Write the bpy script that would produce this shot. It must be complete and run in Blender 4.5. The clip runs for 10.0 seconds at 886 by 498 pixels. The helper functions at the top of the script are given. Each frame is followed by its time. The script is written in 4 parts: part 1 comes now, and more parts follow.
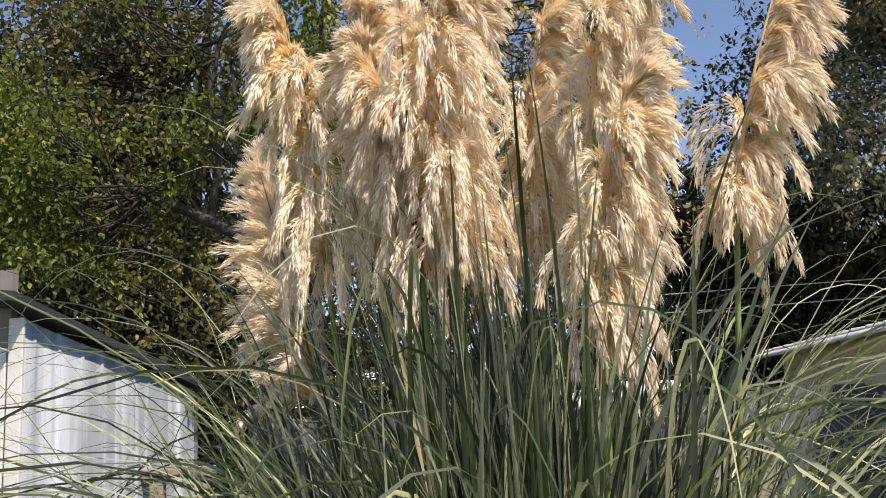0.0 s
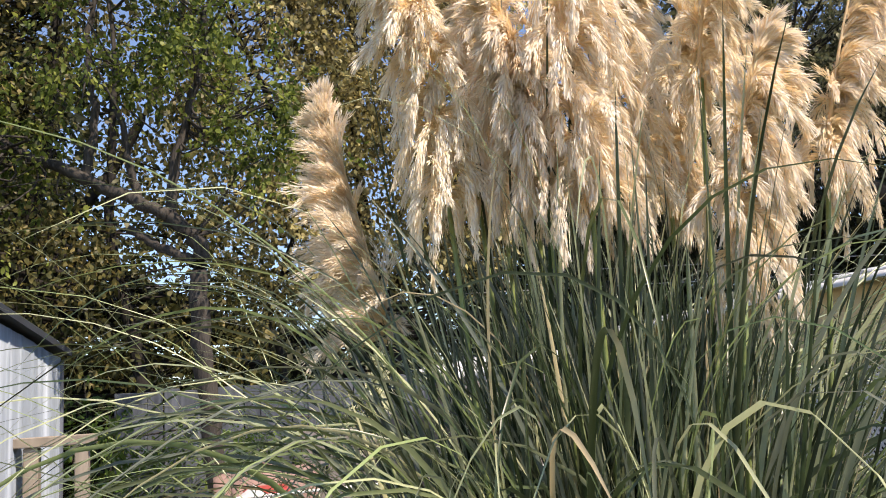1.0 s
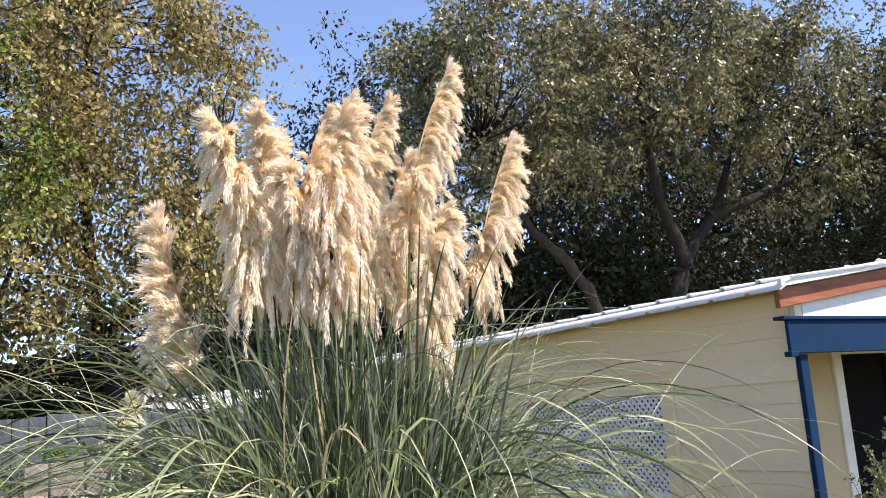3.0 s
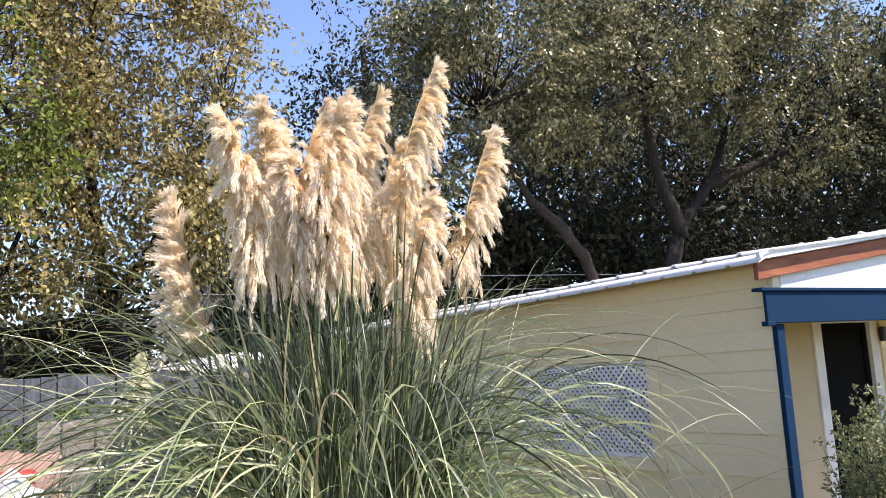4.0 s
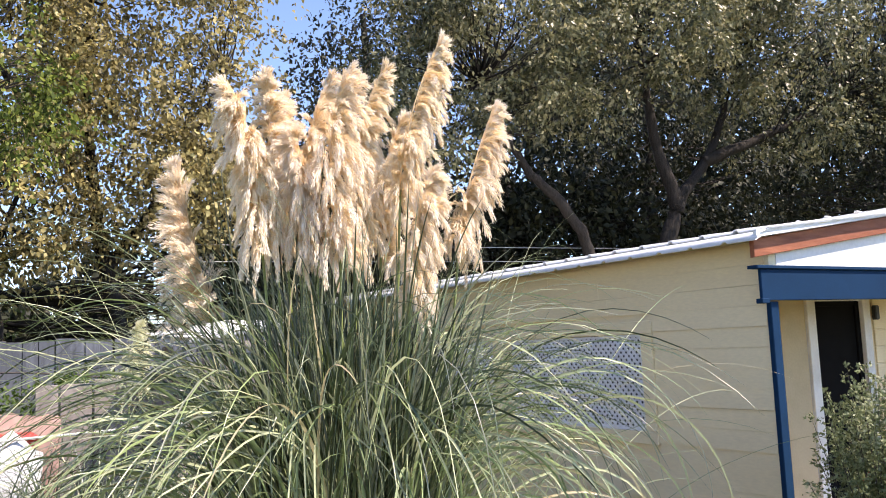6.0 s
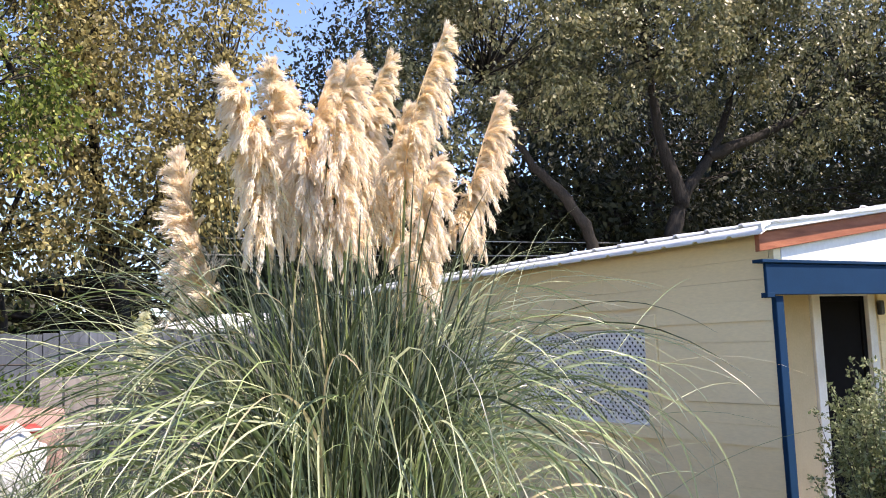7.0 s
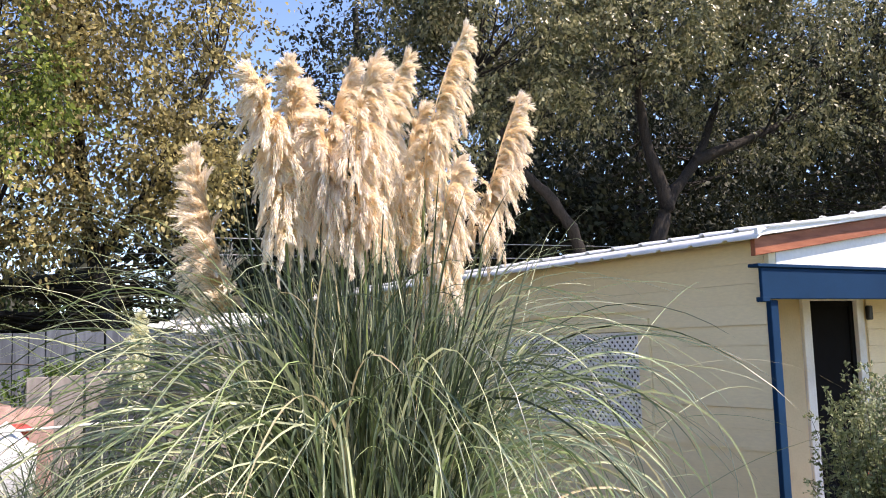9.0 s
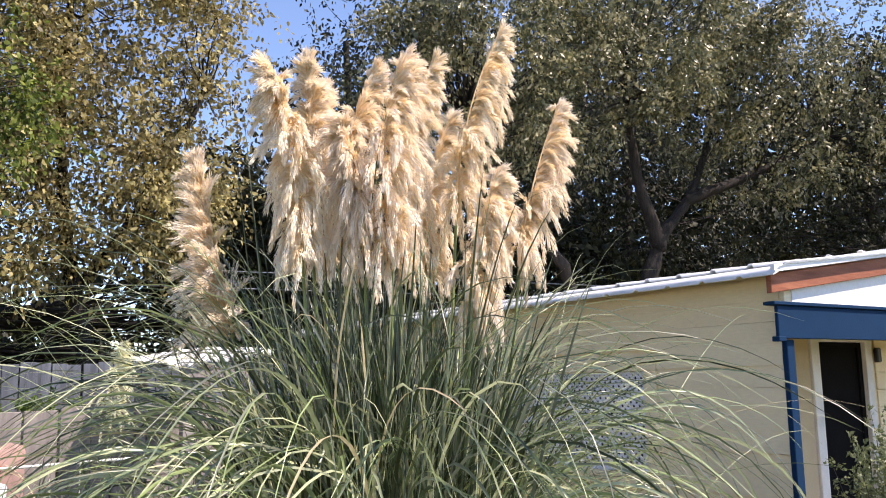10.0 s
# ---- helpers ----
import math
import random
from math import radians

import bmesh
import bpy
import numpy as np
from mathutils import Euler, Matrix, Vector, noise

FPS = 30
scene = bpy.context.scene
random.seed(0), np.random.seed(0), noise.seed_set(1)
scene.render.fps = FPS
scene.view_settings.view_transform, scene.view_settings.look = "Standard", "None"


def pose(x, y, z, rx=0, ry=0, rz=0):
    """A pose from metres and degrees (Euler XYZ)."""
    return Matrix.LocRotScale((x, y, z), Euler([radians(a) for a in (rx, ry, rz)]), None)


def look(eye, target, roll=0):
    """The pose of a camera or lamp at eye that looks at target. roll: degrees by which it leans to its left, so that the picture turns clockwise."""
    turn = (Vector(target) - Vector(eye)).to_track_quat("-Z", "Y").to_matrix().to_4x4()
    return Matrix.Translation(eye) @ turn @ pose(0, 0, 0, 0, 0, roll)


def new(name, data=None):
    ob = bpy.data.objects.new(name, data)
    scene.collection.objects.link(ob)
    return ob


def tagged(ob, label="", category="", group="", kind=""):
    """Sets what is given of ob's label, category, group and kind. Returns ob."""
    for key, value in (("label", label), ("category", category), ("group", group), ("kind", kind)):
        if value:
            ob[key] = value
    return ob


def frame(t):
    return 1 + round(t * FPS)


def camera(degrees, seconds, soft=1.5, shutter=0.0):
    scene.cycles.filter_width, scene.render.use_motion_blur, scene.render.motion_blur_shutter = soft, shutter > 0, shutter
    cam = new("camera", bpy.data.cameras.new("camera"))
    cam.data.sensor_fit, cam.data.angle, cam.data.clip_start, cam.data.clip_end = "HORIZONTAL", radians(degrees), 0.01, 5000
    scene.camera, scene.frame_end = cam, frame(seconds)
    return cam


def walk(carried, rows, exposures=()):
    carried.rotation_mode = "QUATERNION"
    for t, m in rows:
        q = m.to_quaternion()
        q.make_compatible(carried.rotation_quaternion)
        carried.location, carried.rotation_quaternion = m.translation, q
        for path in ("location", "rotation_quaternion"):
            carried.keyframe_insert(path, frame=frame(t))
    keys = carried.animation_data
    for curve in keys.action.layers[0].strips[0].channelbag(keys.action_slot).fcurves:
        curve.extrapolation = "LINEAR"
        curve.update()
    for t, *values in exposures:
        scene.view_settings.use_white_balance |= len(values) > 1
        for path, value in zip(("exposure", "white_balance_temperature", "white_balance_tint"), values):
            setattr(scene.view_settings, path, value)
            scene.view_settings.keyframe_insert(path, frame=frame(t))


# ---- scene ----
cam = camera(53.4, 10.0, soft=1.0)
PATH = [
    (0, (0.295, -0.112, 1.904), (0.355, 1.845, 2.31), -3.7),
    (0.5, (0.051, -0.138, 1.895), (0.295, 1.814, 2.254), -4.0),
    (1, (-0.175, -0.104, 1.862), (0.263, 1.819, 2.196), -3.7),
    (1.5, (-0.345, -0.277, 1.857), (0.236, 1.614, 2.154), -3.1),
    (2, (-0.488, -0.526, 1.866), (0.214, 1.305, 2.262), -1.5),
    (2.5, (-0.513, -0.793, 1.856), (0.209, 1.022, 2.286), -2.4),
    (3, (-0.619, -0.959, 1.842), (0.407, 0.717, 2.215), -3.9),
    (4.5, (-0.736, -1.282, 1.855), (0.289, 0.416, 2.112), -3.2),
    (5, (-0.756, -1.279, 1.857), (0.33, 0.384, 2.093), -2.7),
    (5.5, (-0.754, -1.264, 1.859), (0.298, 0.421, 2.09), -2.7),
    (7, (-0.746, -1.236, 1.849), (0.282, 0.466, 2.061), -2.2),
    (7.5, (-0.755, -1.239, 1.831), (0.274, 0.464, 2.037), -2.1),
    (8, (-0.761, -1.222, 1.841), (0.259, 0.494, 1.968), -2.3),
    (8.5, (-0.788, -1.196, 1.835), (0.246, 0.511, 1.974), -1.6),
    (9, (-0.839, -1.15, 1.851), (0.228, 0.528, 2.066), -1.8),
    (9.5, (-0.847, -1.018, 1.84), (0.254, 0.634, 2.091), -1.7),
    (10, (-0.794, -0.801, 1.84), (0.305, 0.843, 2.142), -1.1),
]
walk(cam, [(t, look(eye, target, roll)) for t, eye, target, roll in PATH], [(0.0, 0.03, 7700, 18), (1.0, 0.32, 7600, 18), (2.5, 0.6, 7250, 20), (5.5, 0.75, 7150, 22), (8.0, 0.86, 7150, 22), (10.0, 0.62, 7150, 23)])

# ---- light ----
SUN = Vector((0.38, -0.46, 0.80)).normalized()
sun = new("sun", bpy.data.lights.new("sun", "SUN"))
sun.data.energy, sun.data.angle, sun.data.color = 5.6, radians(0.53), (1.0, 0.95, 0.86)
sun.rotation_euler = SUN.to_track_quat("Z", "Y").to_euler()
world = bpy.data.worlds.new("sky")
scene.world = world
world.use_nodes = True
wn = world.node_tree.nodes
sky = wn.new("ShaderNodeTexSky")
sky.sky_type, sky.sun_disc = "NISHITA", False
sky.sun_elevation, sky.sun_rotation = math.asin(SUN.z), math.atan2(SUN.x, SUN.y)
sky.air_density, sky.dust_density, sky.ozone_density = 0.8, 0.0, 4.5
world.node_tree.links.new(sky.outputs[0], wn["Background"].inputs[0])
wn["Background"].inputs[1].default_value = 0.2

# ---- materials ----


class Nodes:
    """A node material in short form."""

    def __init__(self, name):
        self.mat = bpy.data.materials.new(name)
        self.mat.use_nodes = True
        self.tree = self.mat.node_tree
        self.bsdf = self.tree.nodes["Principled BSDF"]
        self.out = self.tree.nodes["Material Output"]

    def add(self, kind, **values):
        node = self.tree.nodes.new(kind)
        for key, value in values.items():
            if key in node.inputs:
                node.inputs[key].default_value = value
        return node

    def link(self, a, b):
        self.tree.links.new(a, b)

    def coords(self, scale=(1, 1, 1), world_space=False):
        tc = self.add("ShaderNodeNewGeometry") if world_space else self.add("ShaderNodeTexCoord")
        mp = self.add("ShaderNodeMapping")
        mp.inputs["Scale"].default_value = scale
        self.link(tc.outputs["Position" if world_space else "Object"], mp.inputs["Vector"])
        return mp.outputs[0]

    def noise(self, scale, detail=4, vector=None, rough=0.55):
        node = self.add("ShaderNodeTexNoise", Scale=scale, Detail=detail, Roughness=rough)
        if vector:
            self.link(vector, node.inputs["Vector"])
        return node.outputs["Fac"]

    def ramp(self, value, stops):
        node = self.add("ShaderNodeValToRGB")
        el = node.color_ramp.elements
        while len(el) < len(stops):
            el.new(0.5)
        for e, (p, c) in zip(el, stops):
            e.position, e.color = p, (*c, 1)
        self.link(value, node.inputs[0])
        return node.outputs[0]

    def mix(self, fac, a, b, mode="MIX"):
        node = self.add("ShaderNodeMix")
        node.data_type, node.blend_type = "RGBA", mode
        for value, socket in ((fac, node.inputs[0]), (a, node.inputs[6]), (b, node.inputs[7])):
            if isinstance(value, (int, float)):
                socket.default_value = value
            elif isinstance(value, tuple):
                socket.default_value = (*value, 1)
            else:
                self.link(value, socket)
        return node.outputs[2]

    def bump(self, value, strength=0.3, distance=0.01):
        node = self.add("ShaderNodeBump", Strength=strength, Distance=distance)
        self.link(value, node.inputs["Height"])
        self.link(node.outputs[0], self.bsdf.inputs["Normal"])

    def done(self, colour, rough=0.7, metal=0.0, spec=0.5):
        if isinstance(colour, tuple):
            self.bsdf.inputs["Base Color"].default_value = (*colour, 1)
        else:
            self.link(colour, self.bsdf.inputs["Base Color"])
        self.bsdf.inputs["Roughness"].default_value = rough
        self.bsdf.inputs["Metallic"].default_value = metal
        self.bsdf.inputs["Specular IOR Level"].default_value = spec
        return self.mat


def painted(name, colour, worn_or_reflected, rough=0.55, scale=3.0, amount=(0.45, 0.75), stretch=(1, 1, 1), per_piece=0.12, bump=0.15):
    n = Nodes(name)
    v = n.coords(stretch, True)
    # patches of worn paint; on the shed wall, painted streaks of reflection
    wear_or_reflection = n.ramp(n.noise(scale, 6, v), [(amount[0], (0, 0, 0)), (amount[1], (1, 1, 1))])
    fine = n.noise(scale * 22, 3, v)
    c = n.mix(wear_or_reflection, colour, worn_or_reflected)
    c = n.mix(0.35, c, n.ramp(fine, [(0.3, tuple(x * 0.72 for x in colour)), (0.7, colour)]))
    info = n.add("ShaderNodeObjectInfo")
    c = n.mix(n.ramp(info.outputs["Random"], [(0, (0, 0, 0)), (1, (per_piece,) * 3)]), c, worn_or_reflected)
    n.bump(fine, bump, 0.004)
    return n.done(c, rough)


def foliage(name, stops, translucent=0.35, rough=0.5, gloss=0.35, patch=1.3):
    """Leaves whose colour changes leaf by leaf and from clump to clump."""
    n = Nodes(name)
    geo = n.add("ShaderNodeNewGeometry")
    big = n.noise(patch, 2, n.coords((1, 1, 1), True))
    add = n.add("ShaderNodeMath")
    add.operation = "MULTIPLY_ADD"
    n.link(geo.outputs["Random Per Island"], add.inputs[0])
    add.inputs[1].default_value = 0.7
    sub = n.add("ShaderNodeMath")
    sub.operation = "MULTIPLY_ADD"
    n.link(big, sub.inputs[0])
    sub.inputs[1].default_value, sub.inputs[2].default_value = 1.3, -0.5
    n.link(sub.outputs[0], add.inputs[2])
    c = n.ramp(add.outputs[0], stops)
    n.done(c, rough, 0.0, gloss)
    tr = n.add("ShaderNodeBsdfTranslucent")
    n.link(c, tr.inputs["Color"])
    mx = n.add("ShaderNodeMixShader", Fac=translucent)
    n.link(n.bsdf.outputs[0], mx.inputs[1])
    n.link(tr.outputs[0], mx.inputs[2])
    n.link(mx.outputs[0], n.out.inputs["Surface"])
    return n.mat


def bark(name, dark, light):
    n = Nodes(name)
    v = n.coords((9, 9, 1.6), True)
    a = n.noise(3.0, 6, v, 0.65)
    patch = n.noise(1.2, 2, n.coords((1, 1, 1), True))
    c = n.mix(n.ramp(patch, [(0.4, (0, 0, 0)), (0.65, (0.6, 0.6, 0.6))]), n.ramp(a, [(0.3, dark), (0.7, light)]), light)
    n.bump(a, 0.8, 0.03)
    return n.done(c, 0.9, 0, 0.2)


def wood(name, dark, light, along=(1, 1, 14), rough=0.8, per_piece=0.5):
    n = Nodes(name)
    v = n.coords(along, True)
    grain = n.noise(2.2, 6, v, 0.6)
    stain = n.noise(0.9, 3, n.coords((1, 1, 1), True))
    info = n.add("ShaderNodeObjectInfo")
    c = n.ramp(grain, [(0.3, dark), (0.72, light)])
    c = n.mix(n.ramp(stain, [(0.35, (0, 0, 0)), (0.75, (0.5, 0.5, 0.5))]), c, dark)
    c = n.mix(n.ramp(info.outputs["Random"], [(0, (0, 0, 0)), (1, (per_piece,) * 3)]), c, dark)
    n.bump(grain, 0.4, 0.006)
    return n.done(c, rough, 0, 0.3)


def plain(name, colour, rough=0.6, metal=0.0, spot=0.25, scale=6.0, spec=0.5):
    n = Nodes(name)
    v = n.coords((1, 1, 1), True)
    dark = tuple(x * (1 - spot) for x in colour)
    f = n.noise(scale, 5, v)
    n.bump(n.noise(scale * 9, 3, v), 0.12, 0.004)
    return n.done(n.ramp(f, [(0.3, dark), (0.65, colour)]), rough, metal, spec)


def plume_fluff(name, pale, warm, pink, through_colour, clear=0.36):
    """Fluff whose tone changes hair by hair, lock by lock and from plume to plume."""
    n = Nodes(name)
    geo = n.add("ShaderNodeNewGeometry")
    info = n.add("ShaderNodeObjectInfo")
    c = n.ramp(geo.outputs["Random Per Island"], [(0.0, warm), (0.4, pale), (1.0, tuple(min(1, x * 1.05) for x in pale))])
    lock = n.noise(30.0, 3, n.coords((1.3, 1.3, 0.5)))
    c = n.mix(n.ramp(lock, [(0.4, (0.55, 0.55, 0.55)), (0.55, (0, 0, 0))]), c, warm)
    c = n.mix(n.ramp(info.outputs["Random"], [(0.0, (0, 0, 0)), (1, (0.4, 0.4, 0.4))]), c, pink)
    n.done(c, 0.7, 0, 0.25)
    tr = n.add("ShaderNodeBsdfTranslucent")
    n.link(n.mix(0.5, c, through_colour), tr.inputs["Color"])
    mx = n.add("ShaderNodeMixShader", Fac=clear)
    n.link(n.bsdf.outputs[0], mx.inputs[1])
    n.link(tr.outputs[0], mx.inputs[2])
    n.link(mx.outputs[0], n.out.inputs["Surface"])
    return n.mat


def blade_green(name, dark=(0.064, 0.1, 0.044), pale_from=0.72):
    n = Nodes(name)
    geo = n.add("ShaderNodeNewGeometry")
    info = n.add("ShaderNodeObjectInfo")
    add = n.add("ShaderNodeMath")
    add.operation = "ADD"
    n.link(geo.outputs["Random Per Island"], add.inputs[0])
    n.link(info.outputs["Random"], add.inputs[1])
    wrap = n.add("ShaderNodeMath")
    wrap.operation = "FRACT"
    n.link(add.outputs[0], wrap.inputs[0])
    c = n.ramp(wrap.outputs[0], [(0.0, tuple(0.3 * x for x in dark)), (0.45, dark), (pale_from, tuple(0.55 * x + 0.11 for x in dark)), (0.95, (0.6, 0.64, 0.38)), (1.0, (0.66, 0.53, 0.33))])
    along = n.noise(3.0, 3, n.coords((1, 1, 1), True))
    c = n.mix(n.ramp(along, [(0.52, (0, 0, 0)), (0.8, (0.5, 0.5, 0.5))]), c, (0.36, 0.39, 0.23))
    n.done(c, 0.33, 0, 0.55)
    tr = n.add("ShaderNodeBsdfTranslucent")
    n.link(c, tr.inputs["Color"])
    mx = n.add("ShaderNodeMixShader", Fac=0.28)
    n.link(n.bsdf.outputs[0], mx.inputs[1])
    n.link(tr.outputs[0], mx.inputs[2])
    n.link(mx.outputs[0], n.out.inputs["Surface"])
    return n.mat


M_FLUFF = plume_fluff("plume_fluff", (0.98, 0.93, 0.84), (0.92, 0.77, 0.54), (0.96, 0.84, 0.74), (0.9, 0.72, 0.45))
# inner hairs: golden florets, with the shade inside the plume added to the colour
M_GOLD = plume_fluff("plume_inner_fluff", (0.94, 0.82, 0.58), (0.84, 0.64, 0.36), (0.9, 0.74, 0.56), (0.9, 0.68, 0.36), 0.4)
M_PALE = plume_fluff("plume_young_fluff", (0.86, 0.86, 0.66), (0.7, 0.68, 0.4), (0.85, 0.82, 0.66), (0.75, 0.72, 0.4), 0.3)
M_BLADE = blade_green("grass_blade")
# brighter copy of the blade colour, standing for blades that catch the sun
M_BLADE_LIT = blade_green("grass_blade_sunlit", (0.32, 0.41, 0.175), 0.66)
M_STALK = plain("grass_stalk", (0.24, 0.3, 0.1), 0.45, 0, 0.35, 20)
M_GREEN = foliage("leaves_green", [(0.0, (0.03, 0.05, 0.01)), (0.4, (0.1, 0.14, 0.025)), (0.8, (0.3, 0.35, 0.07)), (1.0, (0.52, 0.52, 0.14))], 0.5)
M_AUTUMN = foliage("leaves_turning", [(0.0, (0.08, 0.065, 0.028)), (0.35, (0.19, 0.16, 0.07)), (0.65, (0.41, 0.345, 0.14)), (1.0, (0.66, 0.58, 0.26))], 0.42)
M_DARK = foliage("leaves_dark", [(0.0, (0.027, 0.034, 0.015)), (0.35, (0.092, 0.1, 0.044)), (0.7, (0.26, 0.25, 0.125)), (1.0, (0.5, 0.45, 0.27))], 0.3, 0.36, 0.5)
# near-black leaf colour: deep shade under the canopy, painted in
M_SHADE_LEAF = foliage("leaves_deep_shade", [(0.0, (0.011, 0.014, 0.008)), (0.6, (0.026, 0.031, 0.015)), (1.0, (0.066, 0.065, 0.03))], 0.12, 0.6, 0.25)
M_OLIVE = foliage("leaves_olive", [(0.0, (0.022, 0.027, 0.011)), (0.4, (0.074, 0.078, 0.026)), (0.75, (0.165, 0.148, 0.05)), (1.0, (0.3, 0.235, 0.085))], 0.35)
M_HEDGE = foliage("leaves_hedge", [(0.0, (0.03, 0.05, 0.015)), (0.4, (0.1, 0.14, 0.045)), (0.8, (0.24, 0.28, 0.1)), (1.0, (0.42, 0.42, 0.2))], 0.45)
M_BUSH = foliage("leaves_bush", [(0.0, (0.08, 0.11, 0.045)), (0.6, (0.24, 0.27, 0.13)), (1.0, (0.45, 0.46, 0.28))], 0.3)
M_VINE = foliage("leaves_vine", [(0.0, (0.04, 0.08, 0.015)), (0.6, (0.09, 0.16, 0.03)), (1.0, (0.2, 0.24, 0.05))], 0.35)
M_PETAL = plain("petal_red", (0.6, 0.06, 0.03), 0.6, 0, 0.2)
M_BARK = bark("bark_grey", (0.022, 0.019, 0.017), (0.092, 0.081, 0.07))
M_BARK_DARK = bark("bark_dark", (0.014, 0.012, 0.011), (0.04, 0.035, 0.031))
M_SIDING = painted("siding_yellow", (0.9, 0.75, 0.485), (0.74, 0.61, 0.4), 0.6, 1.2, (0.5, 0.85), (0.6, 0.6, 2.5))
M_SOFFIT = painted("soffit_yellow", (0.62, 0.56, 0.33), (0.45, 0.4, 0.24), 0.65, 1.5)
M_GABLE = painted("gable_white", (0.82, 0.82, 0.8), (0.62, 0.62, 0.6), 0.55, 1.4)
M_TRIM = painted("door_trim_white", (0.78, 0.78, 0.75), (0.55, 0.54, 0.5), 0.5, 3)
# siding yellow lowered to tan: the porch's shade is put into this colour
M_BOARD_SHADED = painted("board_porch_shade", (0.52, 0.43, 0.27), (0.38, 0.31, 0.19), 0.7, 2.5)
M_LATTICE = painted("lattice_white", (0.84, 0.83, 0.85), (0.55, 0.55, 0.57), 0.55, 3)
M_BLUE = painted("porch_blue", (0.0045, 0.032, 0.082), (0.0035, 0.024, 0.06), 0.8, 3)
M_BLUE.node_tree.nodes["Principled BSDF"].inputs["Specular IOR Level"].default_value = 0.12
M_RED = wood("rake_redwood", (0.2, 0.06, 0.03), (0.45, 0.17, 0.09), (2, 14, 14), 0.65, 0.2)
M_ROOF = painted("roof_metal_white", (0.84, 0.84, 0.83), (0.6, 0.58, 0.54), 0.4, 2.5, (0.6, 0.9))
# near-black paint in place of the darkness of unlit rooms
M_UNLIT_ROOM = plain("unlit_room_black", (0.012, 0.012, 0.014), 0.8, 0, 0.3, 6.0, 0.15)
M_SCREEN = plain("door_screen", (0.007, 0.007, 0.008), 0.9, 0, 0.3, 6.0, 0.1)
M_FENCE = wood("fence_weathered", (0.055, 0.062, 0.075), (0.22, 0.245, 0.285), (7, 7, 0.8), 0.9, 0.45)
M_PANEL = wood("panel_brown", (0.17, 0.15, 0.14), (0.4, 0.36, 0.335), (6, 6, 0.7), 0.9, 0.35)
M_FRAMEWOOD = wood("raw_wood", (0.2, 0.165, 0.13), (0.42, 0.36, 0.29), (5, 5, 1), 0.85, 0.2)
# light and dark upright streaks imitate reflections in the sheet metal
M_SHED = painted("shed_metal_reflection_streaks", (0.62, 0.7, 0.8), (0.13, 0.165, 0.2), 0.4, 1.2, (0.38, 0.54), (2.6, 2.6, 0.22))
M_SHEDROOF = painted("shed_roof", (0.035, 0.045, 0.06), (0.02, 0.025, 0.033), 0.9, 3)
M_TARP = plain("tarp_white", (0.6, 0.6, 0.6), 0.55, 0, 0.35, 7)
M_REDBOX = plain("plastic_red", (0.5, 0.05, 0.04), 0.45, 0, 0.3, 5)
M_BRICK = plain("terracotta", (0.34, 0.22, 0.185), 0.85, 0, 0.35, 8)
M_PIPE = plain("pipe_white", (0.75, 0.74, 0.7), 0.5, 0, 0.2, 9)
M_WIRE = plain("cable_grey", (0.35, 0.35, 0.36), 0.5, 0, 0.2, 9)
M_PINK = plain("pink_glaze", (0.75, 0.5, 0.5), 0.4, 0, 0.15, 9)
M_BLACK = plain("black_metal", (0.015, 0.015, 0.016), 0.45, 0.0, 0.3, 9)
M_NAIL = plain("rusty_nail", (0.12, 0.06, 0.03), 0.8, 0, 0.3, 40)


def ground_material():
    n = Nodes("dry_lawn")
    v = n.coords((1, 1, 1), True)
    c = n.ramp(n.noise(0.8, 8, v), [(0.3, (0.1, 0.08, 0.045)), (0.5, (0.13, 0.13, 0.05)), (0.7, (0.09, 0.12, 0.035))])
    c = n.mix(0.5, c, n.ramp(n.noise(40, 4, v), [(0.3, (0.05, 0.05, 0.02)), (0.7, (0.22, 0.2, 0.1))]))
    n.bump(n.noise(55, 4, v), 0.9, 0.03)
    return n.done(c, 0.95, 0, 0.1)


M_GROUND = ground_material()

# ---- mesh helpers ----
GROUND = 0.2


def mesh_np(name, verts, faces, smooth=False):
    """A mesh from arrays: verts (n, 3) and faces (m, k), k vertices each."""
    me = bpy.data.meshes.new(name)
    verts, faces = np.asarray(verts, np.float32), np.asarray(faces, np.int32)
    m, k = faces.shape
    me.vertices.add(len(verts))
    me.vertices.foreach_set("co", verts.ravel())
    me.loops.add(m * k)
    me.loops.foreach_set("vertex_index", faces.ravel())
    me.polygons.add(m)
    me.polygons.foreach_set("loop_start", np.arange(m, dtype=np.int32) * k)
    if smooth:
        me.polygons.foreach_set("use_smooth", np.ones(m, bool))
    me.update(calc_edges=True)
    return me


def part(name, data, material, parent=None, label="", m=None):
    """One mesh object (of a bmesh or a mesh) under a thing or a part."""
    if isinstance(data, bmesh.types.BMesh):
        me = bpy.data.meshes.new(name)
        data.normal_update()
        data.to_mesh(me)
        data.free()
        data = me
    if material and not data.materials:
        data.materials.append(material)
    ob = new(name, data)
    if m is not None:
        ob.matrix_basis = m
    if parent:
        ob.parent = parent
    if label:
        ob["label"] = label
    return ob


def thing(name, place, label, category, group="", kind=""):
    ob = new(name)
    ob.location = place
    ob.empty_display_size = 0.1
    bpy.context.view_layer.update()
    return tagged(ob, label, category, group, kind)


